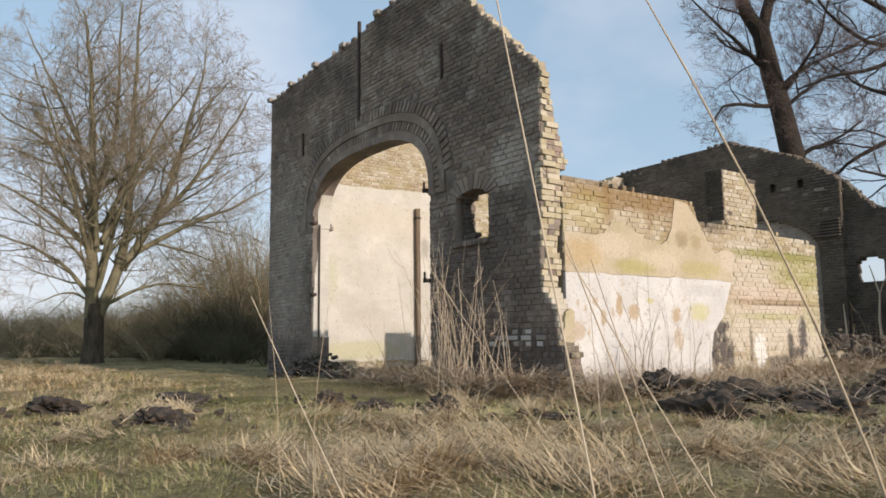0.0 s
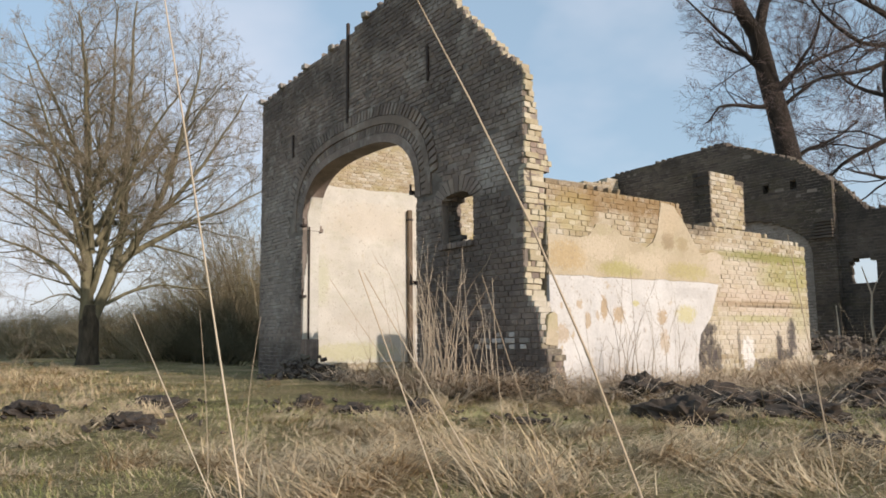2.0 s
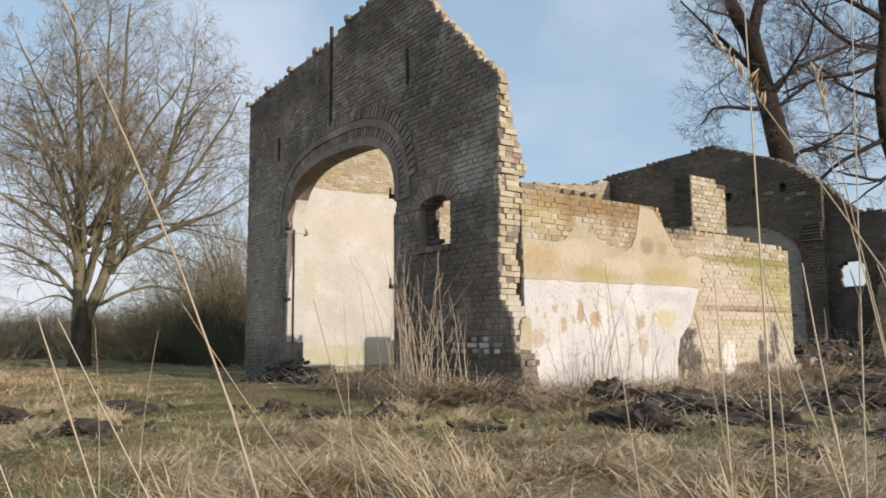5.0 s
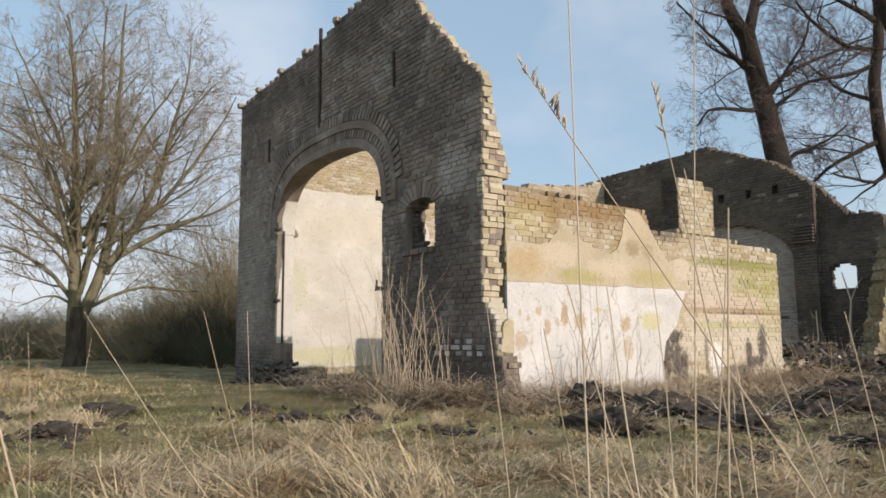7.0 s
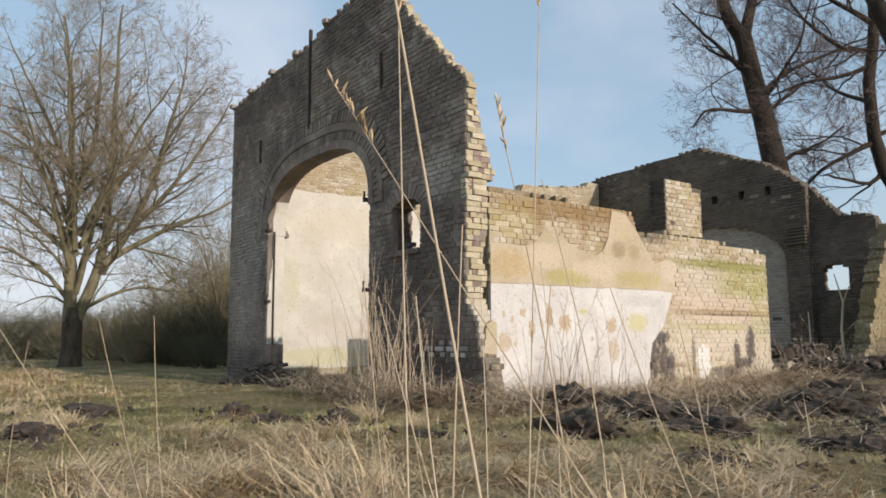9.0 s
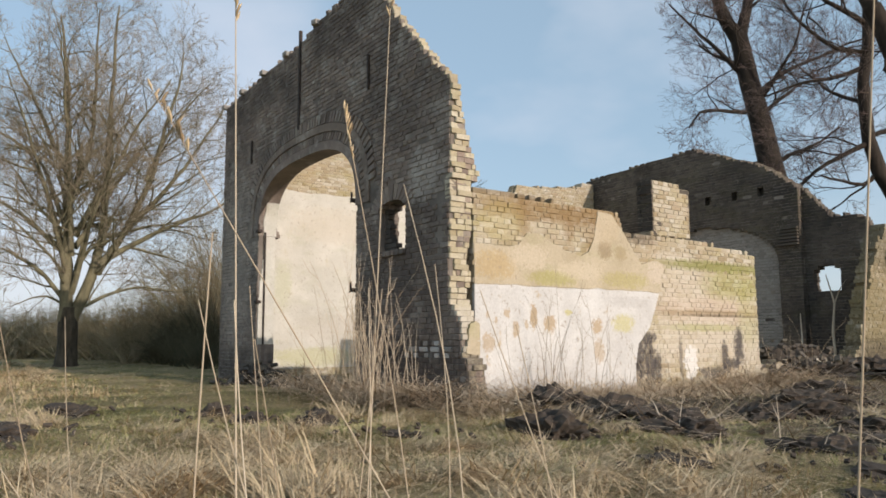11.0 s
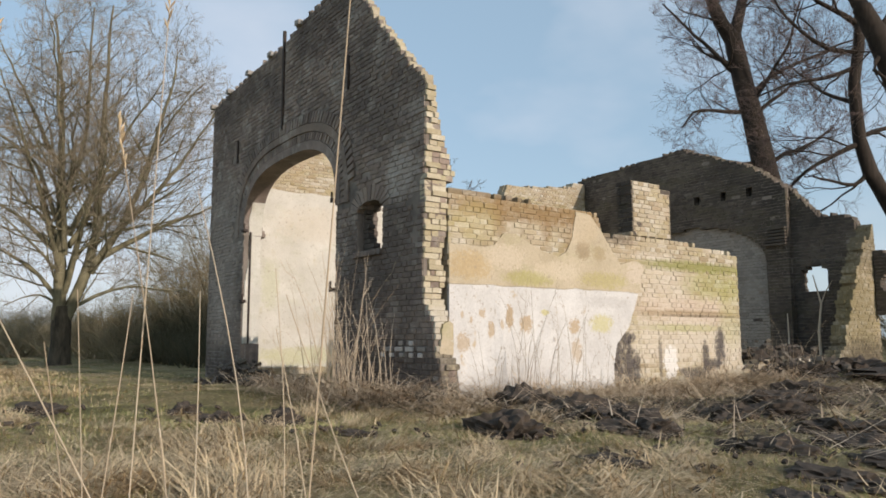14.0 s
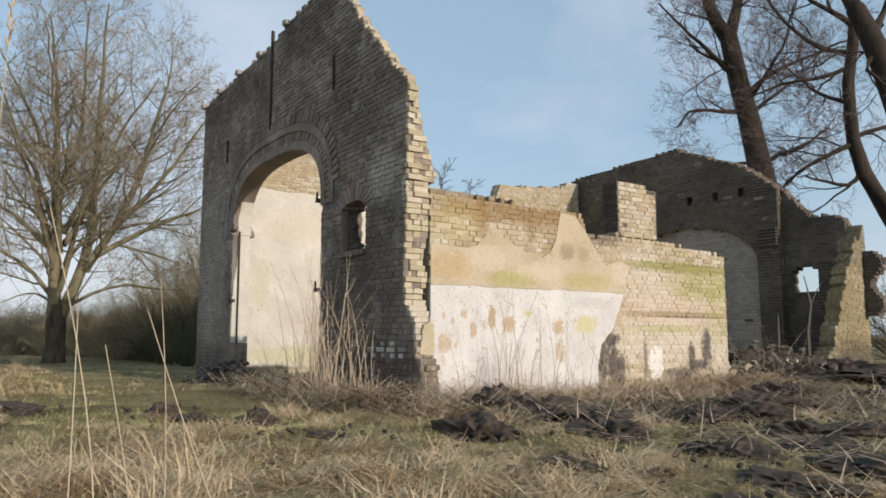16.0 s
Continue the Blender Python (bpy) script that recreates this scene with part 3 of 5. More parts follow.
side_top = profile([(0.36, 2.86), (1.0, 2.88), (1.02, 2.83), (2.93, 2.78), (3.3, 2.74), (3.42, 2.46), (3.7, 2.43), (4.05, 2.5), (4.1, 2.5), (5.12, 2.5), (5.2, 2.46), (7.0, 2.33)])


def side_inside(u, z):
    low = (u > np.where(z < 1.05, 0.285, 0.38) + 0.02 * np.sin(z * 37) * np.sin(z * 11)) & (u < 7.0 + np.clip(0.5 - z, 0, 1) * 0.12) & (z < side_top(u) + 0.015 * np.sin(31 * u))
    sill = (u >= 6.9) & (u < 10.6) & (z < 0.34 + 0.08 * np.sin(5 * u))
    stub_edge = np.interp(z, [0, 0.33, 0.68, 1.29, 2.03, 2.61, 3.1], [10.3, 10.4, 10.72, 11.02, 11.34, 11.66, 11.95]) + 0.09 * np.sin(z * 17) * np.sin(z * 7.3)
    stub = (u > stub_edge) & (u < 12.35) & (z < 3.25 - 0.25 * np.sin(u * 9))
    return low | sill | stub


PLASTER_EDGE = [(3.57, 0.02), (3.56, 0.30), (3.64, 0.71), (3.95, 0.98), (4.10, 1.30), (4.20, 1.53)]
wall_side = wall("wall_side", "low broken wall of yellow brick with patches of ochre and white plaster", SIDE, side_inside,
                 0.3, 12.5, -0.15, 3.5, 0.34, SIDE_BRICK, MORTAR_SIDE,
                 near=lambda u, z: (4.3 < u < 7.1 and 0.2 < z < 2.0), uneven=0.005, joint=0.009)
sheet("plaster", SIDE, [(0.40, 0.0)] + PLASTER_EDGE + [(2.9, 1.535), (1.6, 1.53), (0.40, 1.53)], -0.02, 0.03, PLASTER_WHITE, wall_side, "flaking whitewashed plaster", 0.025)
sheet("plaster", SIDE, [(0.40, 1.535), (1.6, 1.535), (2.9, 1.54), (4.20, 1.535), (4.28, 1.80), (4.40, 2.0), (4.15, 2.05), (3.80, 1.98), (3.62, 2.15), (3.40, 2.45), (3.12, 2.72), (2.82, 2.74),
                        (2.72, 2.30), (2.60, 2.10), (2.42, 2.02), (2.1, 2.07), (1.85, 2.18), (1.57, 2.30), (1.35, 2.28), (1.18, 2.12), (0.9, 2.05), (0.40, 2.07)], -0.016, 0.03, PLASTER_OCHRE, wall_side, "mossy ochre plaster", 0.02)

# pier standing on the side wall; its ends and open top take the dark brick
PIER = Face((0, 0, 0), (0, 1, 0), (1, 0, 0))
wall("wall_pier", "square broken brick pier rising from the low wall", PIER,
     lambda u, z: (u > 4.12) & (u < 5.12) & (z < np.interp(u, [4.1, 4.75, 4.9, 5.12], [3.44, 3.44, 3.36, 3.33])), 4.05, 5.2, 2.49, 3.5, 0.33, SIDE_BRICK, MORTAR_SIDE, ragged=0.012, ends=BACK_BRICK)

# inner face of the far long wall
left_top = profile([(0.3, 5.9), (5.5, 5.85), (6.2, 5.0), (8.5, 4.8), (8.62, 5.15), (8.75, 5.40), (9.2, 5.38), (11.4, 5.62), (11.5, 5.78), (12.1, 5.8)])
wall_left = wall("wall_left", "tall plastered brick wall with an open broken top, lit by low sun", LEFT,
                 lambda u, z: (u > 0.375) & (u < 12.0) & (z < left_top(u) + 0.02 * np.sin(29 * u)), 0.3, 12.1, -0.15, 6.0, 0.36, SIDE_BRICK, MORTAR_SIDE,
                 bare=lambda u, z: z > 4.2 or z < 0.3 or u > 4.7)
sheet("plaster", LEFT, [(0.40, 0.16), (5.0, 0.14), (11.9, 0.16), (11.9, 2.6), (8.0, 2.8), (5.2, 3.1), (4.9, 4.2), (4.4, 4.45), (2.7, 4.40), (1.8, 4.38), (0.40, 4.42)], -0.02, 0.03, PLASTER_INNER, wall_left, "cream plaster stained by damp", 0.035)

# rear gable
back_top = profile([(-9.0, 5.9), (-8.75, 5.96), (-4.9, 6.14), (-4.0, 5.76), (-2.83, 5.27), (-1.92, 4.58), (-1.24, 3.80), (-1.2, 3.72), (-0.63, 3.72), (-0.19, 3.44), (0.0, 3.35)])


def back_arch(u, z, grow=0.0):
    e = 1 - ((u + 4.65) / (2.16 + grow)) ** 2
    return (e > 0) & (z < 2.75 + (1.07 + grow) * np.sqrt(np.clip(e, 0, 1)))


def back_window(u, z):
    return (np.abs(u + 1.38) < 0.325) & (z > 1.92) & (z < 2.42 + 0.10 * np.sqrt(np.clip(1 - ((u + 1.38) / 0.34) ** 2, 0, 1)))


def holes(u, z):
    return ((np.abs(u + 4.45) < 0.09) | (np.abs(u + 3.63) < 0.08) | (np.abs(u + 2.87) < 0.08)) & (np.abs(z - 4.60) < 0.11)


wall_back = wall("wall_back", "dark brick rear gable wall in shade with a bricked-up arch", BACK,
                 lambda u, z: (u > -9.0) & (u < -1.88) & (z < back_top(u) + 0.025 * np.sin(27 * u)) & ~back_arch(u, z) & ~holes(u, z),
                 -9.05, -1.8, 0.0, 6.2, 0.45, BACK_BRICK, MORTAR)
for u in (-4.45, -3.63, -2.87):
    part("brick", box_bm((u - 0.13, 12.20, 4.44), (u + 0.13, 12.40, 4.76), 0.006), BACK_BRICK, wall_back)
BACK_RIGHT = Face((0, 12.20, 0), (1, 0, 0), (0, -1, 0))
wall("wall_back_corner", "dark brick wall in shade with a small unglazed window opening", BACK_RIGHT,
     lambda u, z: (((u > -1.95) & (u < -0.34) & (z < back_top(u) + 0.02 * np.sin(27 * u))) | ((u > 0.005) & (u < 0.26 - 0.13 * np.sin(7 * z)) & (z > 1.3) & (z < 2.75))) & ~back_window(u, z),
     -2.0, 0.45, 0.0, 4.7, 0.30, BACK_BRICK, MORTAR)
INFILL = Face((0, 12.14, 0), (1, 0, 0), (0, -1, 0))
wall("wall_infill", "pale brick infill closing the rear arch", INFILL, lambda u, z: back_arch(u, z, 0.02), -7.0, -2.3, 0.0, 4.0, 0.25, INFILL_BRICK, MORTAR)
# the outer right-hand return of the rear wall
for z, out in ((3.10, 0.03), (3.18, 0.06), (3.26, 0.09), (3.34, 0.12), (3.42, 0.15), (3.50, 0.18)):
    part("corbel", box_bm((-2.52 + out, 11.93, z), (-1.90, 12.06, z + 0.055), 0.006), BACK_BRICK, wall_back)

# ------------------------------------------------------------ parts of the front wall
_phi = np.linspace(0, math.pi, 721)
_rx = np.sign(np.cos(_phi)) * np.abs(np.cos(_phi)) ** (2 / ARCH_N)
_rz = np.sin(_phi).clip(0) ** (2 / ARCH_N)
_run = np.r_[0, np.cumsum(np.hypot(np.diff(ARCH_A * _rx), np.diff(ARCH_B * _rz)))]
_run /= _run[-1]


def ring_point(f, grow):
    """A point of the big arch, f of the way round it, grown outwards."""
    return ARCH_X + (ARCH_A + grow) * float(np.interp(f, _run, _rx)), ARCH_Z + (ARCH_B + grow) * float(np.interp(f, _run, _rz))


def small_point(f, grow):
    """A point of the small window's arch."""
    return -1.50 + (0.37 + grow) * math.cos(math.pi * f), 2.72 + (0.13 + grow) * math.sin(math.pi * f)


def voussoirs(parent, point, g0, g1, count, start, stop, proud, material, deep=0.12, gap=0.06):
    """Bricks set on end round an arch; point(f, grow) gives its line."""
    for k in range(count):
        p0, p1 = start + (stop - start) * (k + gap) / count, start + (stop - start) * (k + 1 - gap) / count
        quad = [point(p, g) for p, g in ((p0, g0), (p1, g0), (p1, g1), (p0, g1))]
        if any(not (-8.95 < q[0] < 0.0) for q in quad):
            continue
        j = rng.normal(0, 0.004)
        bm = bmesh.new()
        front = [bm.verts.new((q[0] + rng.normal(0, 0.003), -proud + j, q[1] + rng.normal(0, 0.003))) for q in quad]
        back = [bm.verts.new((q[0], deep, q[1])) for q in quad]
        bm.faces.new(front)
        bm.faces.new(back[::-1])
        for m in range(4):
            bm.faces.new((front[m], back[m], back[(m + 1) % 4], front[(m + 1) % 4]))
        bmesh.ops.recalc_face_normals(bm, faces=bm.faces[:])
        part("voussoir", bm, material, parent)


def ring_band(parent, g0, g1, proud, material, name="arch_ring"):
    """A plain rendered ring of the big arch."""
    bm = bmesh.new()
    n = 72
    rows = []
    for k in range(n + 1):
        phi = k / n
        row = []
        for g, y in ((g0, -proud), (g1, -proud), (g1, 0.38), (g0, 0.38)):
            x, z = ring_point(phi, g)
            row.append(bm.verts.new((x, y + 0.004 * noise.noise(Vector((x * 6, z * 6, g))), z)))
        rows.append(row)
    for p, q in zip(rows, rows[1:]):
        for m in range(4):
            bm.faces.new((p[m], p[(m + 1) % 4], q[(m + 1) % 4], q[m]))
    bmesh.ops.recalc_face_normals(bm, faces=bm.faces[:])
    return part(name, bm, material, parent)


ring_band(wall_front, 0.0, 0.15, 0.012, FRONT_BRICK)
voussoirs(wall_front, ring_point, 0.165, 0.30, 64, 0.0, 1.0, 0.004, FRONT_BRICK, gap=0.14)
ring_band(wall_front, 0.315, 0.45, 0.022, FRONT_BRICK)
voussoirs(wall_front, ring_point, 0.465, 0.65, 58, 0.04, 0.96, 0.022, FRONT_BRICK, gap=0.15)
voussoirs(wall_front, small_point, 0.01, 0.25, 13, 0.0, 1.0, 0.004, FRONT_BRICK, gap=0.08)
for k in range(7):
    u = -1.92 + k * 0.12
    part("sill_brick", box_bm((u, -0.055 + rng.normal(0, 0.004), 2.015), (u + 0.108, 0.20, 2.095), 0.006, 0.002), FRONT_BRICK, wall_front)
# broken brickwork left standing in the back of the small window
for k in range(9):
    w = 0.10 + 0.10 * (1 - k / 9) + rng.uniform(-0.04, 0.04) + (0.12 if k < 2 else 0)
    part("brick", box_bm((-1.90, 0.12, 2.09 + k * COURSE), (-1.88 + w, 0.235, 2.158 + k * COURSE), 0.006, 0.002), BACK_BRICK, wall_front)


def tie_bar(u, z0, z1, wide=0.05):
    part("tie_bar", box_bm((u - wide / 2, -0.035, z0), (u + wide / 2, 0.02, z1), 0.006, 0.002), IRON, wall_front, "rusted iron wall tie")


tie_bar(-4.85, 4.74, 6.70, 0.055)
tie_bar(-2.20, 4.79, 5.36)
tie_bar(-7.24, 4.57, 5.06)
for u, z in ((-6.76, 3.04), (-6.76, 1.58), (-2.60, 3.04), (-2.60, 1.58)):
    inward = 1 if u < ARCH_X else -1
    bm = box_bm((u - 0.04, -0.05, z - 0.03), (u + inward * 0.10, 0.05, z + 0.03), 0.008)
    bmesh.ops.create_cone(bm, cap_ends=True, segments=8, radius1=0.018, radius2=0.018, depth=0.16, matrix=Matrix.Translation((u + inward * 0.09, -0.03, z + 0.06)))
    part("hinge_pin", bm, IRON, wall_front, "rusted iron hinge pin")
# whitewashed lining at the springing
bm = bmesh.new()
rows = []
for k in range(25):
    row = []
    for g, y in ((-0.022, 0.10), (-0.022, 0.376), (0.02, 0.376), (0.02, 0.10)):
        x, z = ring_point(0.87 + 0.13 * k / 24, g)
        row.append(bm.verts.new((x, y + 0.02 * noise.noise(Vector((x * 5, z * 5, 2))) * (y < 0.2), z + 0.006 * noise.noise(Vector((x * 7, z * 7, y * 9))))))
    rows.append(row)
for p, q in zip(rows, rows[1:]):
    for m in range(4):
        bm.faces.new((p[m], p[(m + 1) % 4], q[(m + 1) % 4], q[m]))
bmesh.ops.recalc_face_normals(bm, faces=bm.faces[:])
part("plaster", bm, PLASTER_INNER, wall_front, "whitewashed lining at the springing of the arch")
# whitewashed reveal of the doorway and the iron rod on it
JAMB = Face((ARCH_X - ARCH_A, 0, 0), (0, 1, 0), (1, 0, 0))
sheet("plaster", JAMB, [(0.02, 0.72), (0.36, 0.72), (0.365, 2.94), (0.12, 2.94), (0.10, 2.3), (0.03, 1.9)], -0.022, 0.02, PLASTER_INNER, wall_front, "whitewashed door reveal", 0.012)
# lower reveal in dark brick colour, standing in for the side wall's shadow
sheet("plaster", JAMB, [(-0.03, -0.05), (0.37, -0.05), (0.37, 0.715), (-0.03, 0.70)], -0.034, 0.02, FRONT_BRICK, wall_front, "plinth of the reveal, coloured dark for the shadow on it", 0.012)
bm = bmesh.new()
bmesh.ops.create_cone(bm, cap_ends=True, segments=8, radius1=0.02, radius2=0.02, depth=2.3, matrix=Matrix.Translation((ARCH_X - ARCH_A + 0.045, 0.13, 1.87)))
part("iron_rod", bm, IRON, wall_front, "thin rusted iron rod")
TORN = Face((0.2, 0, 0), (0, 1, 0), (1, 0, 0))
sheet("plaster", TORN, [(0.05, 0.60), (0.27, 0.58), (0.27, 0.98), (0.20, 1.02), (0.10, 0.98)], -0.075, 0.02, PLASTER_OCHRE, wall_front, "scrap of cement left on the torn end", 0.02)
# brick stumps along the wall head
for u, z in ((-8.97, 6.26), (-7.85, 6.33), (-6.65, 6.40), (-5.45, 6.42), (-4.12, 6.60)):
    part("stump", box_bm((u - 0.09, -0.09, z - 0.05), (u + 0.06, 0.16, z + 0.045), 0.012, 0.006), INFILL_BRICK, wall_front, "projecting broken brick")
# pale salt-stained bricks low at the corner
for k, (u, z) in enumerate([(-0.98, 0.62), (-0.72, 0.62), (-0.45, 0.62), (-0.16, 0.62), (-1.1, 0.54), (-0.86, 0.54), (-0.6, 0.54), (-0.36, 0.54), (-0.14, 0.54), (-0.62, 0.70), (-0.36, 0.70)]):
    w = 0.19 if k < 4 else 0.10
    part("pale_brick", box_bm((u, -0.022, z), (u + w, 0.06, z + 0.062), 0.008, 0.002), WHITE_BRICK if k % 3 else INFILL_BRICK, wall_front, "pale salt-stained brick")

# ------------------------------------------------------------ things in the ruin
post = thing("timber_post", "tall weathered square timber post against the plastered wall", "post")
part("shaft", box_bm((-8.60, 3.76, -0.05), (-8.49, 3.87, 3.98), 0.012, 0.003), TIMBER, post)
part("iron_strap", box_bm((-8.61, 3.75, 3.70), (-8.48, 3.88, 3.76), 0.004), IRON, post, "rusted iron strap")


def rubble(name, label, spots, count, spread, material, seed, grain=1.0, category="rubble"):
    """A loose heap of broken bricks lying on the ground."""
    r = np.random.default_rng(seed)
    verts, faces = [], []
    for _ in range(count):
        cx, cy, top = spots[r.integers(len(spots))]
        x, y = cx + r.normal(0, spread), cy + r.normal(0, spread)
        f = math.exp(-((x - cx) ** 2 + (y - cy) ** 2) / (2 * spread ** 2))
        size = np.array((r.uniform(0.08, 0.24), r.uniform(0.08, 0.12), r.uniform(0.05, 0.08))) * grain * r.uniform(0.6, 1.1)
        m = Euler(r.uniform(-0.7, 0.7, 2).tolist() + [r.uniform(0, 6.3)]).to_matrix()
        z = float(ground_height(x, y)) + r.uniform(0, 1) * top * f + 0.02
        b = len(verts)
        for sx, sy, sz in ((-1, -1, -1), (1, -1, -1), (1, 1, -1), (-1, 1, -1), (-1, -1, 1), (1, -1, 1), (1, 1, 1), (-1, 1, 1)):
            v = m @ Vector(np.array((sx, sy, sz)) * size / 2 * r.uniform(0.85, 1.1, 3))
            verts.append((x + v.x, y + v.y, z + v.z))
        faces += [[b + i for i in q] for q in ((3, 2, 1, 0), (4, 5, 6, 7), (0, 1, 5, 4), (1, 2, 6, 5), (2, 3, 7, 6), (3, 0, 4, 7))]
    return tagged(mesh_object(name, verts, faces, material), label, category, kind="stuff")


rubble("rubble_heap", "dark heap of broken bricks in the arched doorway", [(-6.4, -0.25, 0.5), (-5.9, -0.1, 0.4), (-5.2, 0.1, 0.15), (-4.2, 0.2, 0.1)], 240, 0.28, BACK_BRICK, 3)
rubble("rubble_heap", "fallen bricks and soil along the broken side wall", [(-0.2, 7.7, 0.55), (-0.6, 8.6, 0.6), (-0.4, 9.6, 0.5), (-1.2, 10.4, 0.55), (0.5, 8.3, 0.3)], 420, 0.45, BACK_BRICK, 4)
rubble("rubble_heap", "few fallen bricks at the foot of the gable corner", [(-0.6, -0.3, 0.12), (0.3, -0.2, 0.1)], 40, 0.3, BACK_BRICK, 5)


def lump(name, label, x, y, rx, ry, h, seed, category="molehill", group="molehills"):
    """A heap of turned dark soil."""
    bm = bmesh.new()
    bmesh.ops.create_icosphere(bm, subdivisions=4, radius=1)
    gz = float(ground_height(x, y))
    for v in bm.verts:
        p = v.co.copy()
        q = Vector((p.x * rx * 5, p.y * ry * 5, p.z * 2 + seed * 3.7))
        f = 1 + 0.42 * noise.noise(q * 0.8) + 0.34 * noise.noise(q * 2.3) + 0.26 * noise.noise(q * 6) + 0.12 * noise.noise(q * 13)
        v.co = Vector((p.x * rx * f, p.y * ry * f, p.z * h * f))
    ob = part(name, bm, SOIL, None)
    ob.location = (x, y, gz - 0.02)
    return tagged(ob, label, category, group)


HEAPS = [(3.35, -1.40, 0.44, 0.36, 0.20), (2.5, 0.15, 0.5, 0.5, 0.24), (3.8, -0.28, 0.42, 0.44, 0.19), (3.1, 0.35, 0.4, 0.5, 0.16), (5.08, -0.48, 0.4, 0.32, 0.11), (3.5, 2.35, 0.5, 0.5, 0.18),
         (3.5, 1.35, 0.45, 0.4, 0.16), (0.97, -2.35, 0.33, 0.28, 0.16), (-0.32, -2.98, 0.26, 0.22, 0.12), (4.6, 1.4, 0.4, 0.4, 0.12), (-1.1, -4.3, 0.5, 0.3, 0.10), (0.9, -5.08, 0.44, 0.26, 0.11),
         (-1.35, -5.45, 0.62, 0.3, 0.13), (0.55, -2.85, 0.32, 0.24, 0.12), (2.9, 3.4, 0.5, 0.6, 0.16), (5.95, -0.25, 0.45, 0.4, 0.10), (2.2, 5.0, 0.6, 0.7, 0.18), (1.72, 0.28, 0.5, 0.42, 0.26),
         # flat heaps; those near x 5 to 6 darken the near right ground
         (4.9, -1.85, 0.34, 0.2, 0.06), (5.95, -1.15, 0.42, 0.3, 0.08), (6.1, -1.75, 0.3, 0.22, 0.05), (5.15, 0.65, 0.4, 0.4, 0.10), (2.6, -2.4, 0.25, 0.18, 0.06), (4.95, 1.7, 0.5, 0.4, 0.1)]
for k, (x, y, rx, ry, h) in enumerate(HEAPS):
    lump("molehill", "fresh heap of dark crumbly soil in the grass", x, y, rx * 0.78, ry * 0.78, h, k)


# dead branches leaning in the rear corner
stick = thing("dead_branch", "pale dead branch leaning against the rear wall", "branch")

for k, (x, y, rx, ry, h) in enumerate([(-0.5, 8.1, 0.7, 0.6, 0.4), (-0.9, 9.6, 0.8, 0.7, 0.45), (0.7, 7.7, 0.6, 0.5, 0.22), (0.9, 9.4, 0.7, 0.8, 0.25), (-1.8, 10.8, 0.9, 0.7, 0.35), (-6.2, -0.35, 0.6, 0.32, 0.22), (-5.0, -0.3, 0.7, 0.3, 0.12), (2.3, 8.6, 1.0, 1.1, 0.13), (3.3, 6.9, 0.9, 0.9, 0.11), (1.7, 10.6, 1.1, 1.0, 0.16), (4.3, 5.2, 0.7, 0.8, 0.09)]):
    lump("soil_mound", "mound of dark soil and debris beside a broken wall", x, y, rx, ry, h, 40 + k, "soil mound", "soil mounds by the walls")
rubble("soil_clods", "scattered clods of turned dark soil in the trampled grass", [(x, y, 0.05) for x, y, *_ in HEAPS] + [(4.5, 1.8, 0.03), (3.6, 3.2, 0.03), (5.2, 2.6, 0.03), (2.4, 2.2, 0.03), (4.2, 4.4, 0.03)], 420, 0.3, SOIL, 9, 0.4, "soil")

# ------------------------------------------------------------ vegetation tools
def fast_mesh(name, verts, quads, material, parent=None):
    me = bpy.data.meshes.new(name)
    quads = np.asarray(quads, dtype=np.int32)
    me.vertices.add(len(verts))
    me.vertices.foreach_set("co", np.asarray(verts, dtype=np.float32).ravel())
    me.loops.add(quads.size)
    me.loops.foreach_set("vertex_index", quads.ravel())
    me.polygons.add(len(quads))
    me.polygons.foreach_set("loop_start", np.arange(0, quads.size, 4, dtype=np.int32))
    me.update(calc_edges=True)
    me.validate()
    me.materials.append(material)
    ob = new(name, me)
    ob.parent = parent
    return ob


def blades(name, xy, length, tilt, bend, turn, width, material, lift=0.0, steps=2):
    """Grass blades: each starts at xy, tilts from the upright and bends on over its length (radians)."""
    n = len(xy)
    p = np.c_[xy, ground_height(xy[:, 0], xy[:, 1]) - 0.01 + lift]
    ahead = np.c_[np.cos(turn), np.sin(turn)]
    across = np.c_[-np.sin(turn), np.cos(turn), np.zeros(n)]
    rows = []
    for k in range(steps + 1):
        w = width * (1 - (k / steps) ** 1.5 * 0.85)
        rows += [p - across * w[:, None] / 2, p + across * w[:, None] / 2]
        ang = tilt + bend * (k + 0.5) / steps
        step = length / steps
        p = p + np.c_[ahead * (np.sin(ang) * step)[:, None], np.cos(ang) * step]
    verts = np.stack(rows, 1)
    low = ground_height(verts[..., 0], verts[..., 1]) + 0.004
    verts[..., 2] = np.maximum(verts[..., 2], low)
    k = 2 * (steps + 1)
    one = np.array([(2 * j, 2 * j + 1, 2 * j + 3, 2 * j + 2) for j in range(steps)])
    quads = (np.arange(n)[:, None, None] * k + one[None]).reshape(-1, 4)
    return fast_mesh(name, verts.reshape(-1, 3), quads, material)


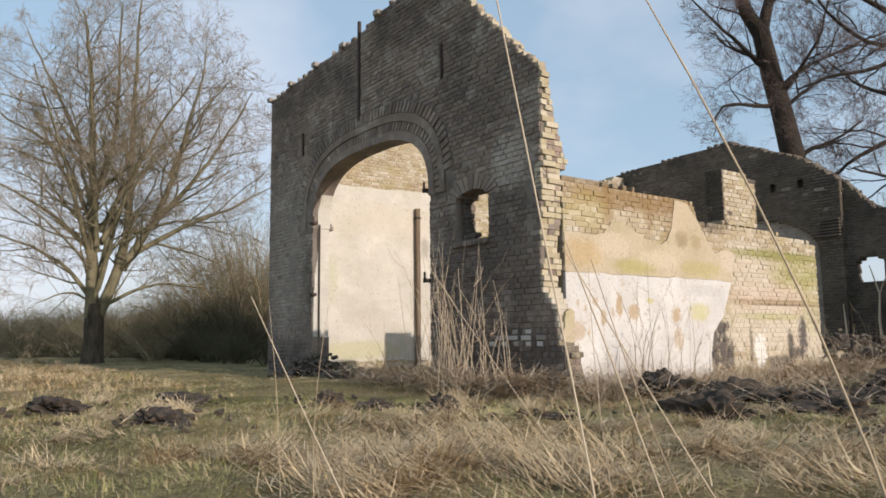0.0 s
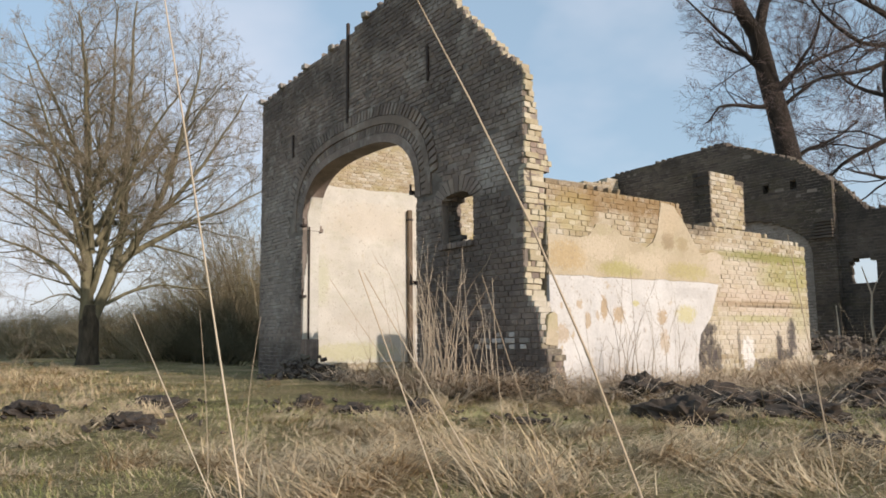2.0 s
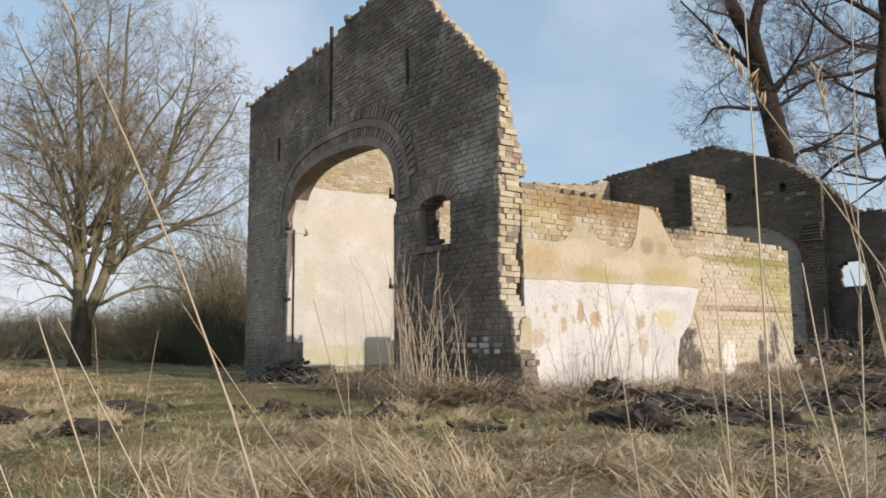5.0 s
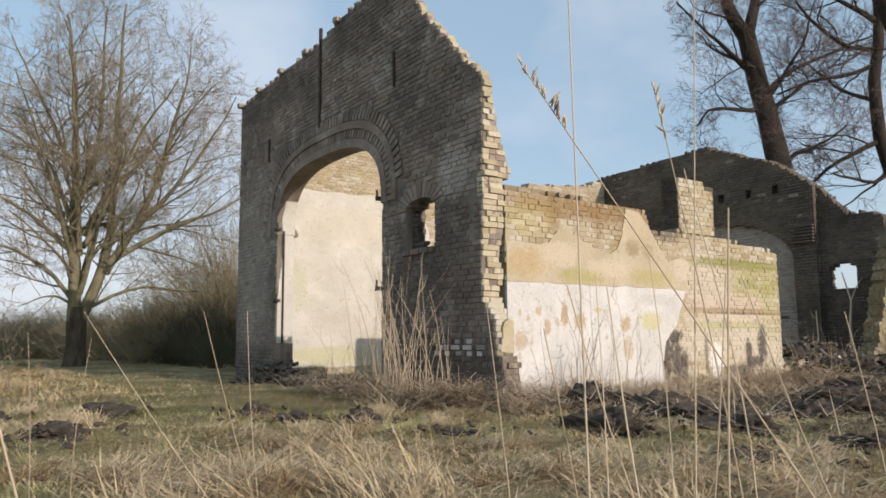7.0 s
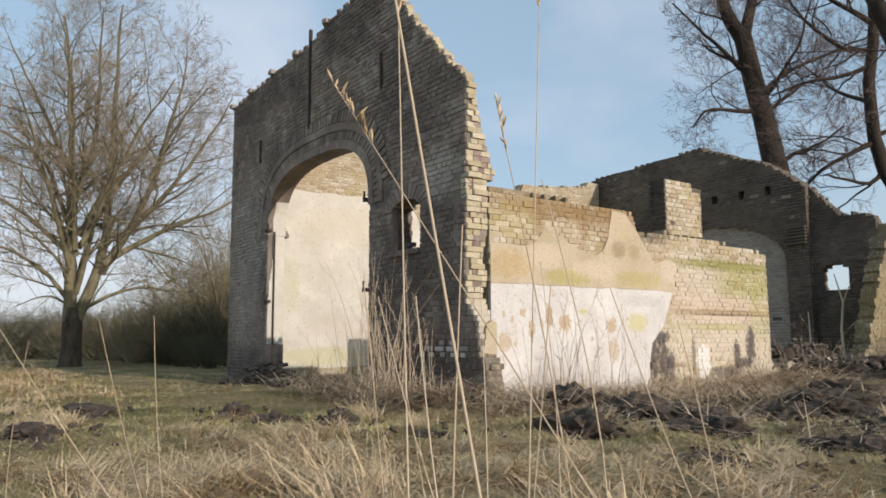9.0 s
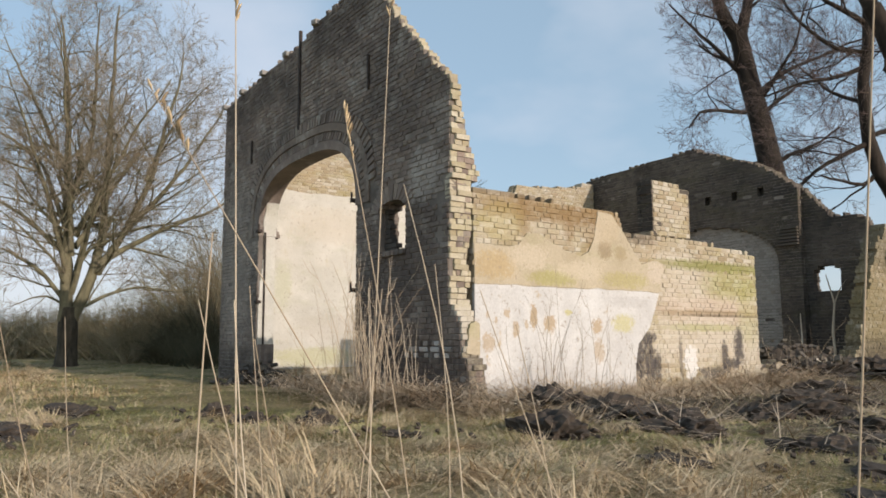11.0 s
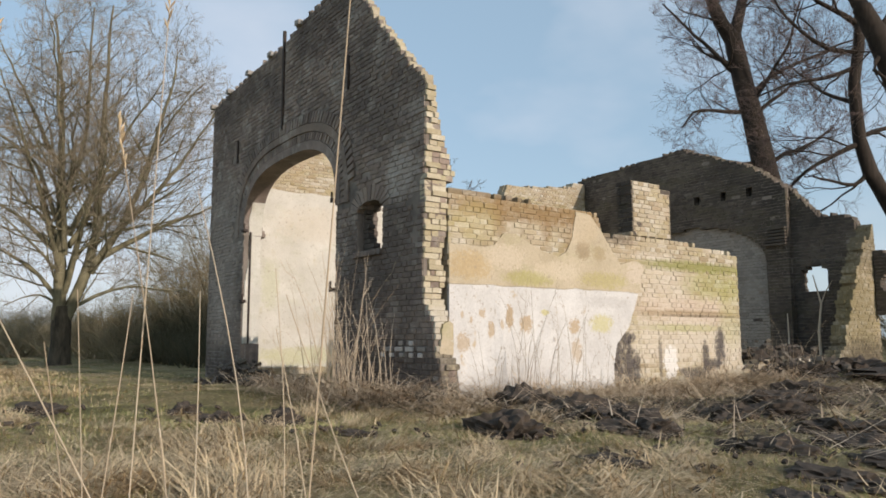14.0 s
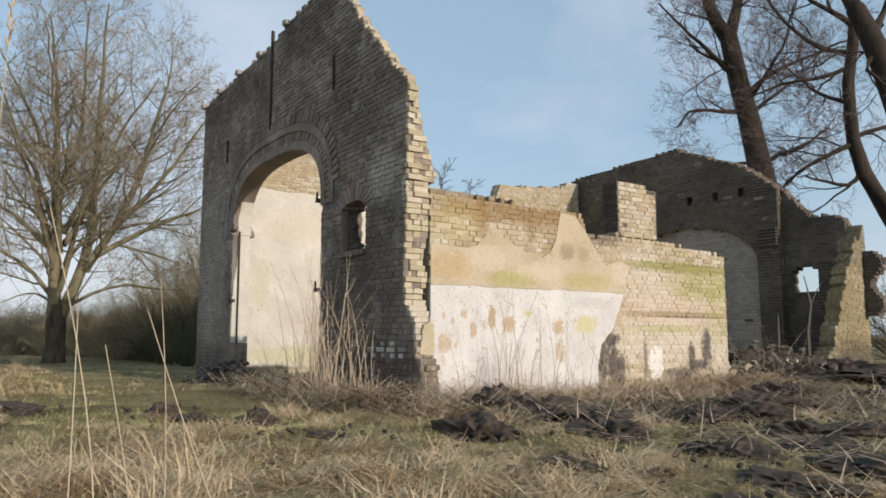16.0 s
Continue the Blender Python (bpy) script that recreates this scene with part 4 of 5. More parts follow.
def tubes(name, lines, material, sides=3, parent=None):
    """Tapered tubes along polylines of (point, radius)."""
    verts, quads, base = [], [], 0
    ang = np.arange(sides) * 2 * math.pi / sides
    ring = np.stack([np.cos(ang), np.sin(ang)], -1)
    for pts, rad in lines:
        pts, rad = np.asarray(pts, float), np.asarray(rad, float)
        d = np.gradient(pts, axis=0)
        d /= np.linalg.norm(d, axis=1)[:, None] + 1e-9
        ref = np.where(np.abs(d[:, 2:3]) > 0.9, np.array([[1.0, 0, 0]]), np.array([[0, 0, 1.0]]))
        a = np.cross(d, ref)
        a /= np.linalg.norm(a, axis=1)[:, None] + 1e-9
        b = np.cross(d, a)
        v = pts[:, None] + rad[:, None, None] * (ring[None, :, :1] * a[:, None] + ring[None, :, 1:] * b[:, None])
        verts.append(v.reshape(-1, 3))
        m = len(pts)
        i = np.arange(m - 1)[:, None] * sides
        j = np.arange(sides)[None]
        q = np.stack([i + j, i + (j + 1) % sides, i + sides + (j + 1) % sides, i + sides + j], -1).reshape(-1, 4)
        quads.append(q + base)
        base += m * sides
    return fast_mesh(name, np.concatenate(verts), np.concatenate(quads), material, parent)


def grow(r, p, d, length, radius, level, plan, out, thin=(0.36, 0.58), least=0.0045):
    """A limb and what grows from it. plan: for each level (children, their length, angle, rise, wander, points)."""
    count, ratio, angle, rise, wander, points = plan[level]
    pts, rad = [np.array(p, float)], [radius]
    d = np.array(d, float)
    for k in range(points):
        d = d + r.normal(0, wander, 3) + np.array((0, 0, rise))
        d /= np.linalg.norm(d)
        pts.append(pts[-1] + d * length / points)
        rad.append(radius * (1 - 0.75 * (k + 1) / points))
    out[level].append((pts, rad))
    if level + 1 >= len(plan):
        return
    for c in range(count):
        f = 0.22 + 0.78 * (c + r.random()) / count
        k = min(int(f * points), points - 1)
        g = f * points - k
        q = pts[k] * (1 - g) + pts[k + 1] * g
        t = pts[k + 1] - pts[k]
        t /= np.linalg.norm(t)
        side = np.cross(t, r.normal(0, 1, 3))
        side /= np.linalg.norm(side) + 1e-9
        a = angle * r.uniform(0.6, 1.3)
        nd = t * math.cos(a) + side * math.sin(a)
        rr = max(least, (rad[k] * (1 - g) + rad[k + 1] * g) * r.uniform(*thin))
        grow(r, q, nd, length * ratio * r.uniform(0.7, 1.25) * (1.15 - 0.45 * f), rr, level + 1, plan, out, thin, least)


def tree(name, label, at, side, limbs, plan, bark, twig, seed, trunk, thin=(0.36, 0.56), least=0.006, per_metre=2.0, jitter=0.07, stem=BARK):
    """A bare tree: trunk, main limbs, branches of several orders and fine twigs. limbs: (thick, thin, control points);
    a point is (sideways, height) or (sideways, height, depth), with sideways along the level direction side."""
    r = np.random.default_rng(seed)
    root = thing(name, label, "tree", at=at)
    across = np.array((side[0], side[1], 0.0))
    deep = np.array((-side[1], side[0], 0.0))
    place = lambda p: across * p[0] + deep * (p[2] if len(p) > 2 else 0.0) + np.array((0, 0, p[1]))
    out = [[] for _ in plan]
    for thick, fine, control in limbs:
        c = np.array([place(p) for p in control])
        chord = np.r_[0, np.cumsum(np.linalg.norm(np.diff(c, axis=0), axis=1))]
        m = max(6, int(chord[-1] / 0.45))
        t = np.linspace(0, chord[-1], m + 1)
        pts = np.stack([np.interp(t, chord, c[:, k]) for k in range(3)], -1)
        for _ in range(2):
            pts[1:-1] = 0.25 * pts[:-2] + 0.5 * pts[1:-1] + 0.25 * pts[2:]
        pts[1:] += np.cumsum(r.normal(0, jitter, (m, 3)), axis=0) * np.linspace(0.2, 0.7, m)[:, None]
        rad = thick + (fine - thick) * np.linspace(0, 1, m + 1) ** 0.8
        out[0].append((list(pts), list(rad)))
        for f in np.arange(0.10, 1.0, 1.0 / (per_metre * chord[-1])):
            f = min(0.99, f + r.uniform(0, 0.04))
            k = min(int(f * m), m - 1)
            g = f * m - k
            along = pts[k + 1] - pts[k]
            along /= np.linalg.norm(along)
            out_to = np.cross(along, r.normal(0, 1, 3))
            out_to /= np.linalg.norm(out_to) + 1e-9
            a = plan[0][2] * r.uniform(0.65, 1.25)
            size = plan[0][1] * r.uniform(0.55, 1.2) * (1.15 - 0.55 * f)
            grow(r, pts[k] * (1 - g) + pts[k + 1] * g, along * math.cos(a) + out_to * math.sin(a), size, max(least * 1.6, min((rad[k] + rad[k + 1]) * 0.5 * r.uniform(*thin), 0.022 * size)), 1, plan, out, thin, least)
    tubes("trunk", [([place(p) for p in trunk[0]], trunk[1])], stem, 12, root)
    for line in out[0]:
        tubes("limb", [line], bark, 8, root)
    tagged(tubes("branchwork", out[1] + out[2], bark, 4, root), kind="stuff")
    tagged(tubes("crown", [l for o in out[3:] for l in o], twig, 3, root), kind="stuff")
    return root


# ------------------------------------------------------------ trees
# the wide tree in the meadow: a leader and ascending limbs that arch outwards low down
spread_limbs = [(0.24, 0.03, [(-0.10, 1.5), (-0.18, 4.3), (-0.35, 7.1), (-0.5, 10.2), (-0.85, 12.6)]),
                (0.22, 0.03, [(0.08, 1.5), (0.8, 3.4), (1.08, 5.8), (1.15, 8.5), (1.1, 12.8)]),
                (0.16, 0.025, [(0.8, 3.2), (1.7, 4.8), (2.4, 7.0), (2.9, 9.8), (3.1, 11.9)]),
                (0.12, 0.02, [(1.2, 3.8), (2.9, 4.9), (4.7, 5.6), (6.0, 6.4)]),
                (0.12, 0.02, [(1.7, 4.8), (3.3, 6.8), (4.5, 8.7), (5.2, 10.3)]),
                (0.09, 0.02, [(-0.2, 2.3), (-1.2, 3.5), (-2.0, 3.9), (-3.3, 4.2)]),
                (0.10, 0.02, [(-0.2, 3.9), (-1.3, 4.9), (-2.7, 5.9), (-3.7, 6.2)]),
                (0.10, 0.02, [(-0.2, 4.7), (-1.1, 7.2), (-2.7, 8.0), (-3.7, 8.6)]),
                (0.12, 0.02, [(-0.2, 5.4), (0.4, 8.0), (0.3, 10.9), (0.15, 12.7)]),
                (0.10, 0.02, [(-0.28, 6.7), (-1.4, 9.2), (-2.3, 11.5)]),
                (0.08, 0.015, [(0.2, 1.9), (1.8, 2.9), (3.9, 2.9)]),
                (0.05, 0.012, [(-0.2, 2.1), (-0.7, 2.5), (-1.9, 2.2)]),
                (0.08, 0.02, [(2.3, 6.7), (3.2, 9.2), (4.1, 10.9)])]
for turn, low, reach, top in ((1.2, 2.4, 3.2, 8.5), (1.9, 3.0, 3.6, 10.5), (-1.1, 2.2, 3.4, 7.5), (-1.7, 3.4, 2.8, 11.2), (2.5, 3.2, 3.0, 9.2), (-2.3, 2.8, 3.2, 9.6), (0.7, 3.8, 3.6, 9.8), (-0.6, 4.2, 3.4, 10.0)):
    spread_limbs.append((0.11, 0.02, [(reach * math.cos(turn) * f, low + (top - low) * f ** 0.85, reach * math.sin(turn) * f) for f in (0.03, 0.35, 0.7, 1.0)]))
tree("bare_tree", "wide bare deciduous tree with lichened limbs on a short dark trunk", (-20.9, -1.3, 0.0), (0.194, 0.981), spread_limbs,
     [(0, 3.0, 0.98, 0, 0, 0), (7, 0.50, 0.80, 0.04, 0.13, 6), (5, 0.56, 0.75, 0.05, 0.16, 4), (4, 0.68, 0.66, 0.05, 0.18, 3), (0, 0, 0, 0.05, 0.2, 2)], BARK_GREEN, TWIG, 21,
     ([(0.0, -0.3), (0, 0.1), (0.02, 0.7), (0, 1.3), (0.0, 2.0)], [0.52, 0.37, 0.32, 0.33, 0.26]), least=0.0056, per_metre=2.2, stem=BARK_TRUNK)

SIDEWAYS = (0.573, 0.82)
crooked_plan = [(0, 2.3, 0.85, 0, 0, 0), (6, 0.58, 0.75, 0.05, 0.24, 7), (6, 0.60, 0.72, 0.05, 0.24, 5), (4, 0.7, 0.65, 0.05, 0.22, 3), (0, 0, 0, 0.04, 0.2, 2)]
tree("bare_tree", "tall dark bare tree behind the rear gable", (-7.66, 20.4, 0.0), SIDEWAYS,
     [(0.33, 0.05, [(-0.75, 12.3), (-1.37, 13.3), (-1.7, 14.5), (-2.2, 18.5)]), (0.26, 0.05, [(-0.75, 12.3), (-0.5, 13.3), (-0.4, 15.0), (0.2, 18.5)]),
      (0.11, 0.03, [(-0.28, 9.5), (-1.2, 9.4), (-2.0, 9.4), (-2.7, 9.3), (-3.2, 8.6)]), (0.12, 0.03, [(-0.6, 10.9), (-1.1, 11.3), (-2.1, 12.6), (-3.6, 14.0)]),
      (0.10, 0.03, [(-0.14, 9.3), (0.65, 9.9), (1.45, 10.5), (2.5, 10.8)]), (0.10, 0.03, [(-0.1, 10.2), (0.7, 11.0), (2.7, 11.8), (3.8, 12.6)]),
      (0.09, 0.02, [(0.1, 7.4), (-0.8, 7.5), (-1.9, 7.2)]), (0.11, 0.03, [(0.2, 7.2), (0.9, 7.9), (2.0, 7.7), (3.0, 8.4)]),
      (0.10, 0.02, [(-0.4, 11.2, 0.0), (-1.2, 12.4, 1.6), (-1.6, 13.8, 2.8)]), (0.10, 0.02, [(-0.2, 9.8, 0.0), (0.8, 11.2, -1.4), (1.2, 12.9, -2.4)])],
     crooked_plan, BARK, TWIG_DARK, 31, ([(0.75, -0.3), (0.65, 3.0), (0.45, 6.0), (0.19, 7.3), (-0.14, 9.2), (-0.45, 10.6), (-0.78, 12.5)], [0.62, 0.52, 0.47, 0.44, 0.39, 0.37, 0.33]), per_metre=1.9, jitter=0.10)
tree("bare_tree", "dark crooked bare tree with long arching branches", (-2.3, 17.6, 0.0), SIDEWAYS,
     [(0.15, 0.04, [(-0.08, 10.6), (-0.2, 12.5), (-0.9, 15.5)]), (0.09, 0.035, [(-0.35, 6.6), (-1.05, 6.3), (-1.9, 5.8), (-2.6, 5.0)]), (0.10, 0.03, [(-0.1, 10.3), (-0.6, 10.75), (-1.3, 11.0), (-2.6, 12.0)]),
      (0.085, 0.03, [(-0.13, 9.45), (-1.2, 9.45), (-2.0, 10.3), (-2.4, 11.6)]), (0.08, 0.03, [(-0.1, 5.8), (-0.6, 5.1), (-1.35, 5.55), (-2.1, 5.7)]), (0.08, 0.03, [(-0.3, 6.8), (0.2, 7.1), (0.9, 7.2), (2.2, 7.9)]),
      (0.08, 0.025, [(-0.36, 8.95), (-1.4, 8.5), (-2.3, 8.4), (-3.2, 7.9)]), (0.08, 0.02, [(-0.3, 7.8, 0.0), (-0.9, 8.8, 1.6), (-1.2, 10.2, 2.6)])],
     crooked_plan, BARK, TWIG_DARK, 37, ([(1.9, -0.3), (1.5, 2.5), (0.55, 4.5), (-0.08, 5.7), (-0.34, 6.7), (-0.38, 7.6), (-0.38, 8.5), (-0.15, 9.7), (-0.06, 10.8)], [0.34, 0.30, 0.25, 0.22, 0.19, 0.18, 0.17, 0.16, 0.14]), per_metre=1.9, jitter=0.09)
tree("bare_tree", "thick dark leaning tree trunk with bare branches", (0.4, 17.4, 0.0), SIDEWAYS,
     [(0.22, 0.06, [(-2.7, 9.7), (-3.3, 11.0), (-4.2, 13.5)]), (0.09, 0.03, [(-2.1, 8.6), (-2.6, 8.25), (-2.55, 7.6), (-2.05, 7.4)]), (0.12, 0.03, [(-2.3, 9.0), (-1.6, 10.4), (-1.2, 12.5)])],
     crooked_plan, BARK, TWIG_DARK, 41, ([(-0.7, -0.3), (-1.0, 3.0), (-1.7, 6.8), (-2.1, 8.2), (-2.4, 9.05), (-2.75, 9.8)], [0.46, 0.40, 0.34, 0.30, 0.28, 0.24]), per_metre=1.8, jitter=0.09)


# ------------------------------------------------------------ scrub and hedges
def shrub_mesh(seed, height, width, stems):
    r = np.random.default_rng(seed)
    plan = [(9, 0.45, 0.6, 0.02, 0.12, 5), (7, 0.5, 0.7, 0.02, 0.2, 4), (4, 0.6, 0.7, 0.0, 0.25, 3)]
    out = [[] for _ in plan]
    for _ in range(stems):
        a = r.uniform(0, 6.28)
        d = np.array((math.cos(a) * width, math.sin(a) * width, r.uniform(0.6, 1.3)))
        grow(r, (r.normal(0, 0.35), r.normal(0, 0.35), -0.05), d / np.linalg.norm(d), height * r.uniform(0.6, 1.1), 0.035, 0, plan, out)
    return out


def shrub(seed, height, width, stems, material, label):
    root = thing("bare_shrub", label, "shrub", "scrub behind the meadow", at=(0, 0, 0))
    out = shrub_mesh(seed, height, width, stems)
    for line in out[0][:8]:
        tubes("stem", [line], material, 5, root)
    tagged(tubes("brushwood", out[0][8:] + out[1] + out[2], material, 3, root), kind="stuff")
    return root


kinds = [shrub(51, 4.2, 0.55, 26, BRUSH, "dense bare brown thicket shrub at the meadow edge"), shrub(52, 3.2, 0.9, 26, BRUSH, "low spreading bare brown shrub at the meadow edge"), shrub(53, 2.4, 0.8, 34, BRAMBLE, "dark tangled bramble thicket")]
spots = [(0, -28.0, 8.2, 1.0), (0, -27.0, 6.8, 0.95), (0, -30.0, 5.0, 0.85), (0, -26.0, 9.0, 1.0), (1, -27.5, 4.0, 1.05), (1, -30.0, 2.8, 0.95), (1, -25.5, 5.0, 0.95), (2, -24.5, 5.6, 1.1), (2, -25.5, 4.4, 1.05), (2, -26.5, 3.4, 0.95), (2, -24.0, 6.8, 1.1), (2, -27.0, 2.2, 0.85),
         (0, -33.0, 8.5, 1.0), (0, -34.0, 5.5, 0.95), (1, -34.0, 3.0, 1.1), (1, -33.0, 0.6, 1.0), (1, -36.0, -1.5, 1.0), (1, -38.0, -4.5, 1.0), (0, -30.0, 11.0, 1.2), (0, -25.0, 10.0, 1.1), (1, 2.0, 17.5, 0.9), (2, 1.6, 15.5, 1.1), (2, 0.8, 16.4, 1.2), (1, -1.0, 17.0, 0.8), (1, -29.0, 1.2, 0.95), (0, -22.5, 8.8, 0.9),
         (2, -12.6, 1.6, 0.38), (2, -14.2, 1.3, 0.42), (2, -16.0, 1.8, 0.5), (2, -17.8, 1.6, 0.5), (2, -19.6, 2.0, 0.55), (2, -21.5, 2.2, 0.6),
         (0, -21.9, 4.9, 1.30), (0, -22.6, 6.0, 1.45), (0, -25.3, 6.8, 1.5), (0, -24.8, 5.2, 1.25), (0, -20.6, 4.3, 0.95), (0, -23.1, 3.4, 0.85), (0, -21.6, 2.6, 0.62), (1, -25.7, 2.9, 0.85), (1, -24.2, 1.5, 0.75), (1, -27.9, 1.6, 0.9), (2, -20.3, 1.9, 0.6), (2, -19.2, 2.9, 0.75), (1, -20.8, 0.7, 0.5), (1, -22.6, 2.4, 0.75), (2, -21.3, 3.6, 0.9),
         (1, -36.9, 1.2, 1.05), (1, -38.2, 2.4, 1.1), (1, -39.9, 0.5, 1.0), (1, -41.5, -0.2, 1.05), (1, -43.1, -0.9, 1.0), (1, -45.2, -1.9, 1.05), (1, -47.2, -2.9, 1.1), (1, -40.5, -2.4, 0.85), (1, -42.0, -4.2, 0.9), (1, -35.0, 0.3, 0.9), (1, -44.0, -5.5, 0.95), (1, -46.5, -6.8, 1.0), (1, -37.5, -0.6, 0.8)]
first = set()
for k, (kind, x, y, s) in enumerate(spots):
    m = Matrix.Translation((x, y, 0)) @ Matrix.Rotation(k * 2.4, 4, "Z")
    if kind not in first:
        first.add(kind)
        kinds[kind].matrix_basis = m @ Matrix.Diagonal((s, s, s, 1))
    else:
        ob = copy_thing(kinds[kind], m)
        ob.scale = (s, s, s * (0.9 + 0.05 * (k % 5)))

# far wood line round the horizon: thin upright stems and twigs
r = np.random.default_rng(61)
lines = []
for _ in range(5200):
    a, d = r.uniform(0, 2 * math.pi), r.uniform(95, 130)
    x, y = d * math.cos(a), d * math.sin(a)
    h = 3.9 * (0.75 + 0.35 * math.sin(a * 9) * math.sin(a * 23 + 1)) * r.uniform(0.5, 1.1)
    p = np.array((x, y, -0.2))
    for _ in range(3):
        q = p + np.array((r.normal(0, 0.9), r.normal(0, 0.9), h * r.uniform(0.6, 1.0)))
        lines.append(([p + np.array((r.normal(0, 0.5), r.normal(0, 0.5), 0)), (p + q) / 2 + r.normal(0, 0.25, 3), q], [0.16, 0.12, 0.03]))
tagged(tubes("far_wood", lines, BRUSH, 3), "far brown line of bare woodland", "woods", kind="stuff")

# ------------------------------------------------------------ grass
r = np.random.default_rng(71)


def patch(xy):
    """Where the meadow is straw rather than green: 0 to 1."""
    x, y = xy[:, 0], xy[:, 1]
    f = np.sin(0.8 * x + 1.7 * np.sin(0.6 * y)) + np.sin(1.3 * y - 0.7 * x + 2) + 0.8 * np.sin(2.9 * x + 1.1 * y) + 0.6 * np.sin(3.7 * y - 2.3 * x)
    f = 0.5 + 0.2 * f
    f += 0.55 * np.exp(-((x - 1.0) / 1.3) ** 2) * (y > -1.5)
    f += 0.75 * (0.5 + 0.5 * np.tanh(-(x + 2.8) * 0.9)) * (0.5 + 0.5 * np.tanh(-(y + 3.9) * 1.6)) + 0.12 * (x > 4) + 0.15 * (x < -1)
    f -= 0.35 * (y > 3.5) * (x > 1.5)
    f -= 0.35 * np.exp(-((x + 3) / 4.5) ** 2 - ((y + 3.2) / 1.8) ** 2)
    return np.clip(f, 0, 1)


def spread(n, x0, x1, y0, y1):
    xy = np.c_[r.uniform(x0, x1, n), r.uniform(y0, y1, n)]
    return clear(xy)


def clear(xy):
    """Leave out what would stand in the building, on a soil heap or on trampled ground."""
    n = len(xy)
    inside = (xy[:, 0] > -9.1) & (xy[:, 0] < 0.05) & (xy[:, 1] > -0.05) & (xy[:, 1] < 12.4)
    bare = np.zeros(n, bool)
    for hx, hy, rx, ry, h in HEAPS:
        bare |= ((xy[:, 0] - hx) / (rx * 0.85)) ** 2 + ((xy[:, 1] - hy) / (ry * 0.85)) ** 2 < 1
    trampled = 0.75 * np.exp(-(((xy[:, 0] - 4.2) / 2.6) ** 2 + ((xy[:, 1] - 2.6) / 3.0) ** 2)) * (0.7 + 0.6 * np.sin(3.1 * xy[:, 0]) * np.sin(2.3 * xy[:, 1])) > r.random(n)
    return xy[~inside & ~bare & ~trampled]


def strip(n, d0, d1, margin=0.3):
    """Places in the meadow along the path: evenly over the distance from it, so denser close by."""
    d = r.uniform(d0, d1, n)
    s = r.uniform(-0.62 * d - margin, 2.02 + 0.62 * d + margin)
    xy = np.array((7.12, -6.83)) + np.outer(s, (0.589, 0.808)) + np.outer(d, (-0.808, 0.589))
    return clear(xy)


def clumping(xy):
    """Grass stands in tufts: 0 in the gaps, 1 in a tuft."""
    x, y = xy[:, 0], xy[:, 1]
    f = np.sin(9.1 * x + 2.2 * np.sin(5.3 * y)) * np.sin(8.3 * y + 1.9 * np.sin(6.7 * x)) + 0.6 * np.sin(21 * x - 7 * y) * np.sin(17 * y + 9 * x)
    return np.clip(0.5 + 0.55 * f, 0, 1)


field = np.concatenate([strip(190000, 2.6, 8.5), spread(70000, -10, 8.5, -9.0, 11.0), spread(40000, -26, -3, -12.0, 3.0), spread(60000, -14, -1.5, -9.0, -2.6), spread(9000, -2, 9, 2, 16)])
tuft = clumping(field)
keep = r.random(len(field)) < 0.30 + 0.70 * tuft
field, tuft = field[keep], tuft[keep]
dry = r.random(len(field)) < 0.05 + 0.50 * patch(field)
for name, label, pick, mat, lo, hi in (("green_grass", "short green winter grass", ~dry, GRASS, 0.03, 0.085), ("straw_grass", "short dry straw-coloured grass", dry, STRAW, 0.03, 0.10)):
    xy, tall = field[pick], 0.55 + 0.75 * tuft[pick]
    # uncut straw stands higher at the far edge of the meadow
    tall = tall * (1 + (1.1 if mat is STRAW else 0.3) * (0.5 + 0.5 * np.tanh(-(xy[:, 0] + 3.4))) * (xy[:, 1] < -3.2))
    n = len(xy)
    far = np.clip(np.hypot(xy[:, 0] - 7.7, xy[:, 1] + 6) / 7, 0.6, 2.6)
    # blades of one tuft lean much the same way
    lean = 3 * np.sin(2.3 * xy[:, 0] + 1.1) + 3 * np.sin(2.9 * xy[:, 1]) + r.normal(0, 0.9, n)
    tagged(blades(name, xy, r.uniform(lo, hi, n) * tall, r.uniform(0.1, 1.2, n), r.uniform(0.4, 1.7, n), lean, r.uniform(0.0028, 0.0058, n) * far, mat, steps=3), label, "grass", kind="stuff")

# loose straw lying flat
xy = np.concatenate([strip(9000, 2.6, 8.5), spread(6000, -12, 8.5, -9.0, 9.0), spread(3000, -24, -6, -11, -2)])
xy = xy[r.random(len(xy)) < 0.2 + patch(xy)]
n = len(xy)
tagged(blades("straw_litter", xy, r.uniform(0.06, 0.22, n), r.uniform(1.1, 1.6, n), r.uniform(-0.3, 0.6, n), r.uniform(0, 6.28, n), r.uniform(0.003, 0.006, n), STRAW, lift=0.02, steps=3), "loose straw lying flat in the grass", "straw", kind="stuff")

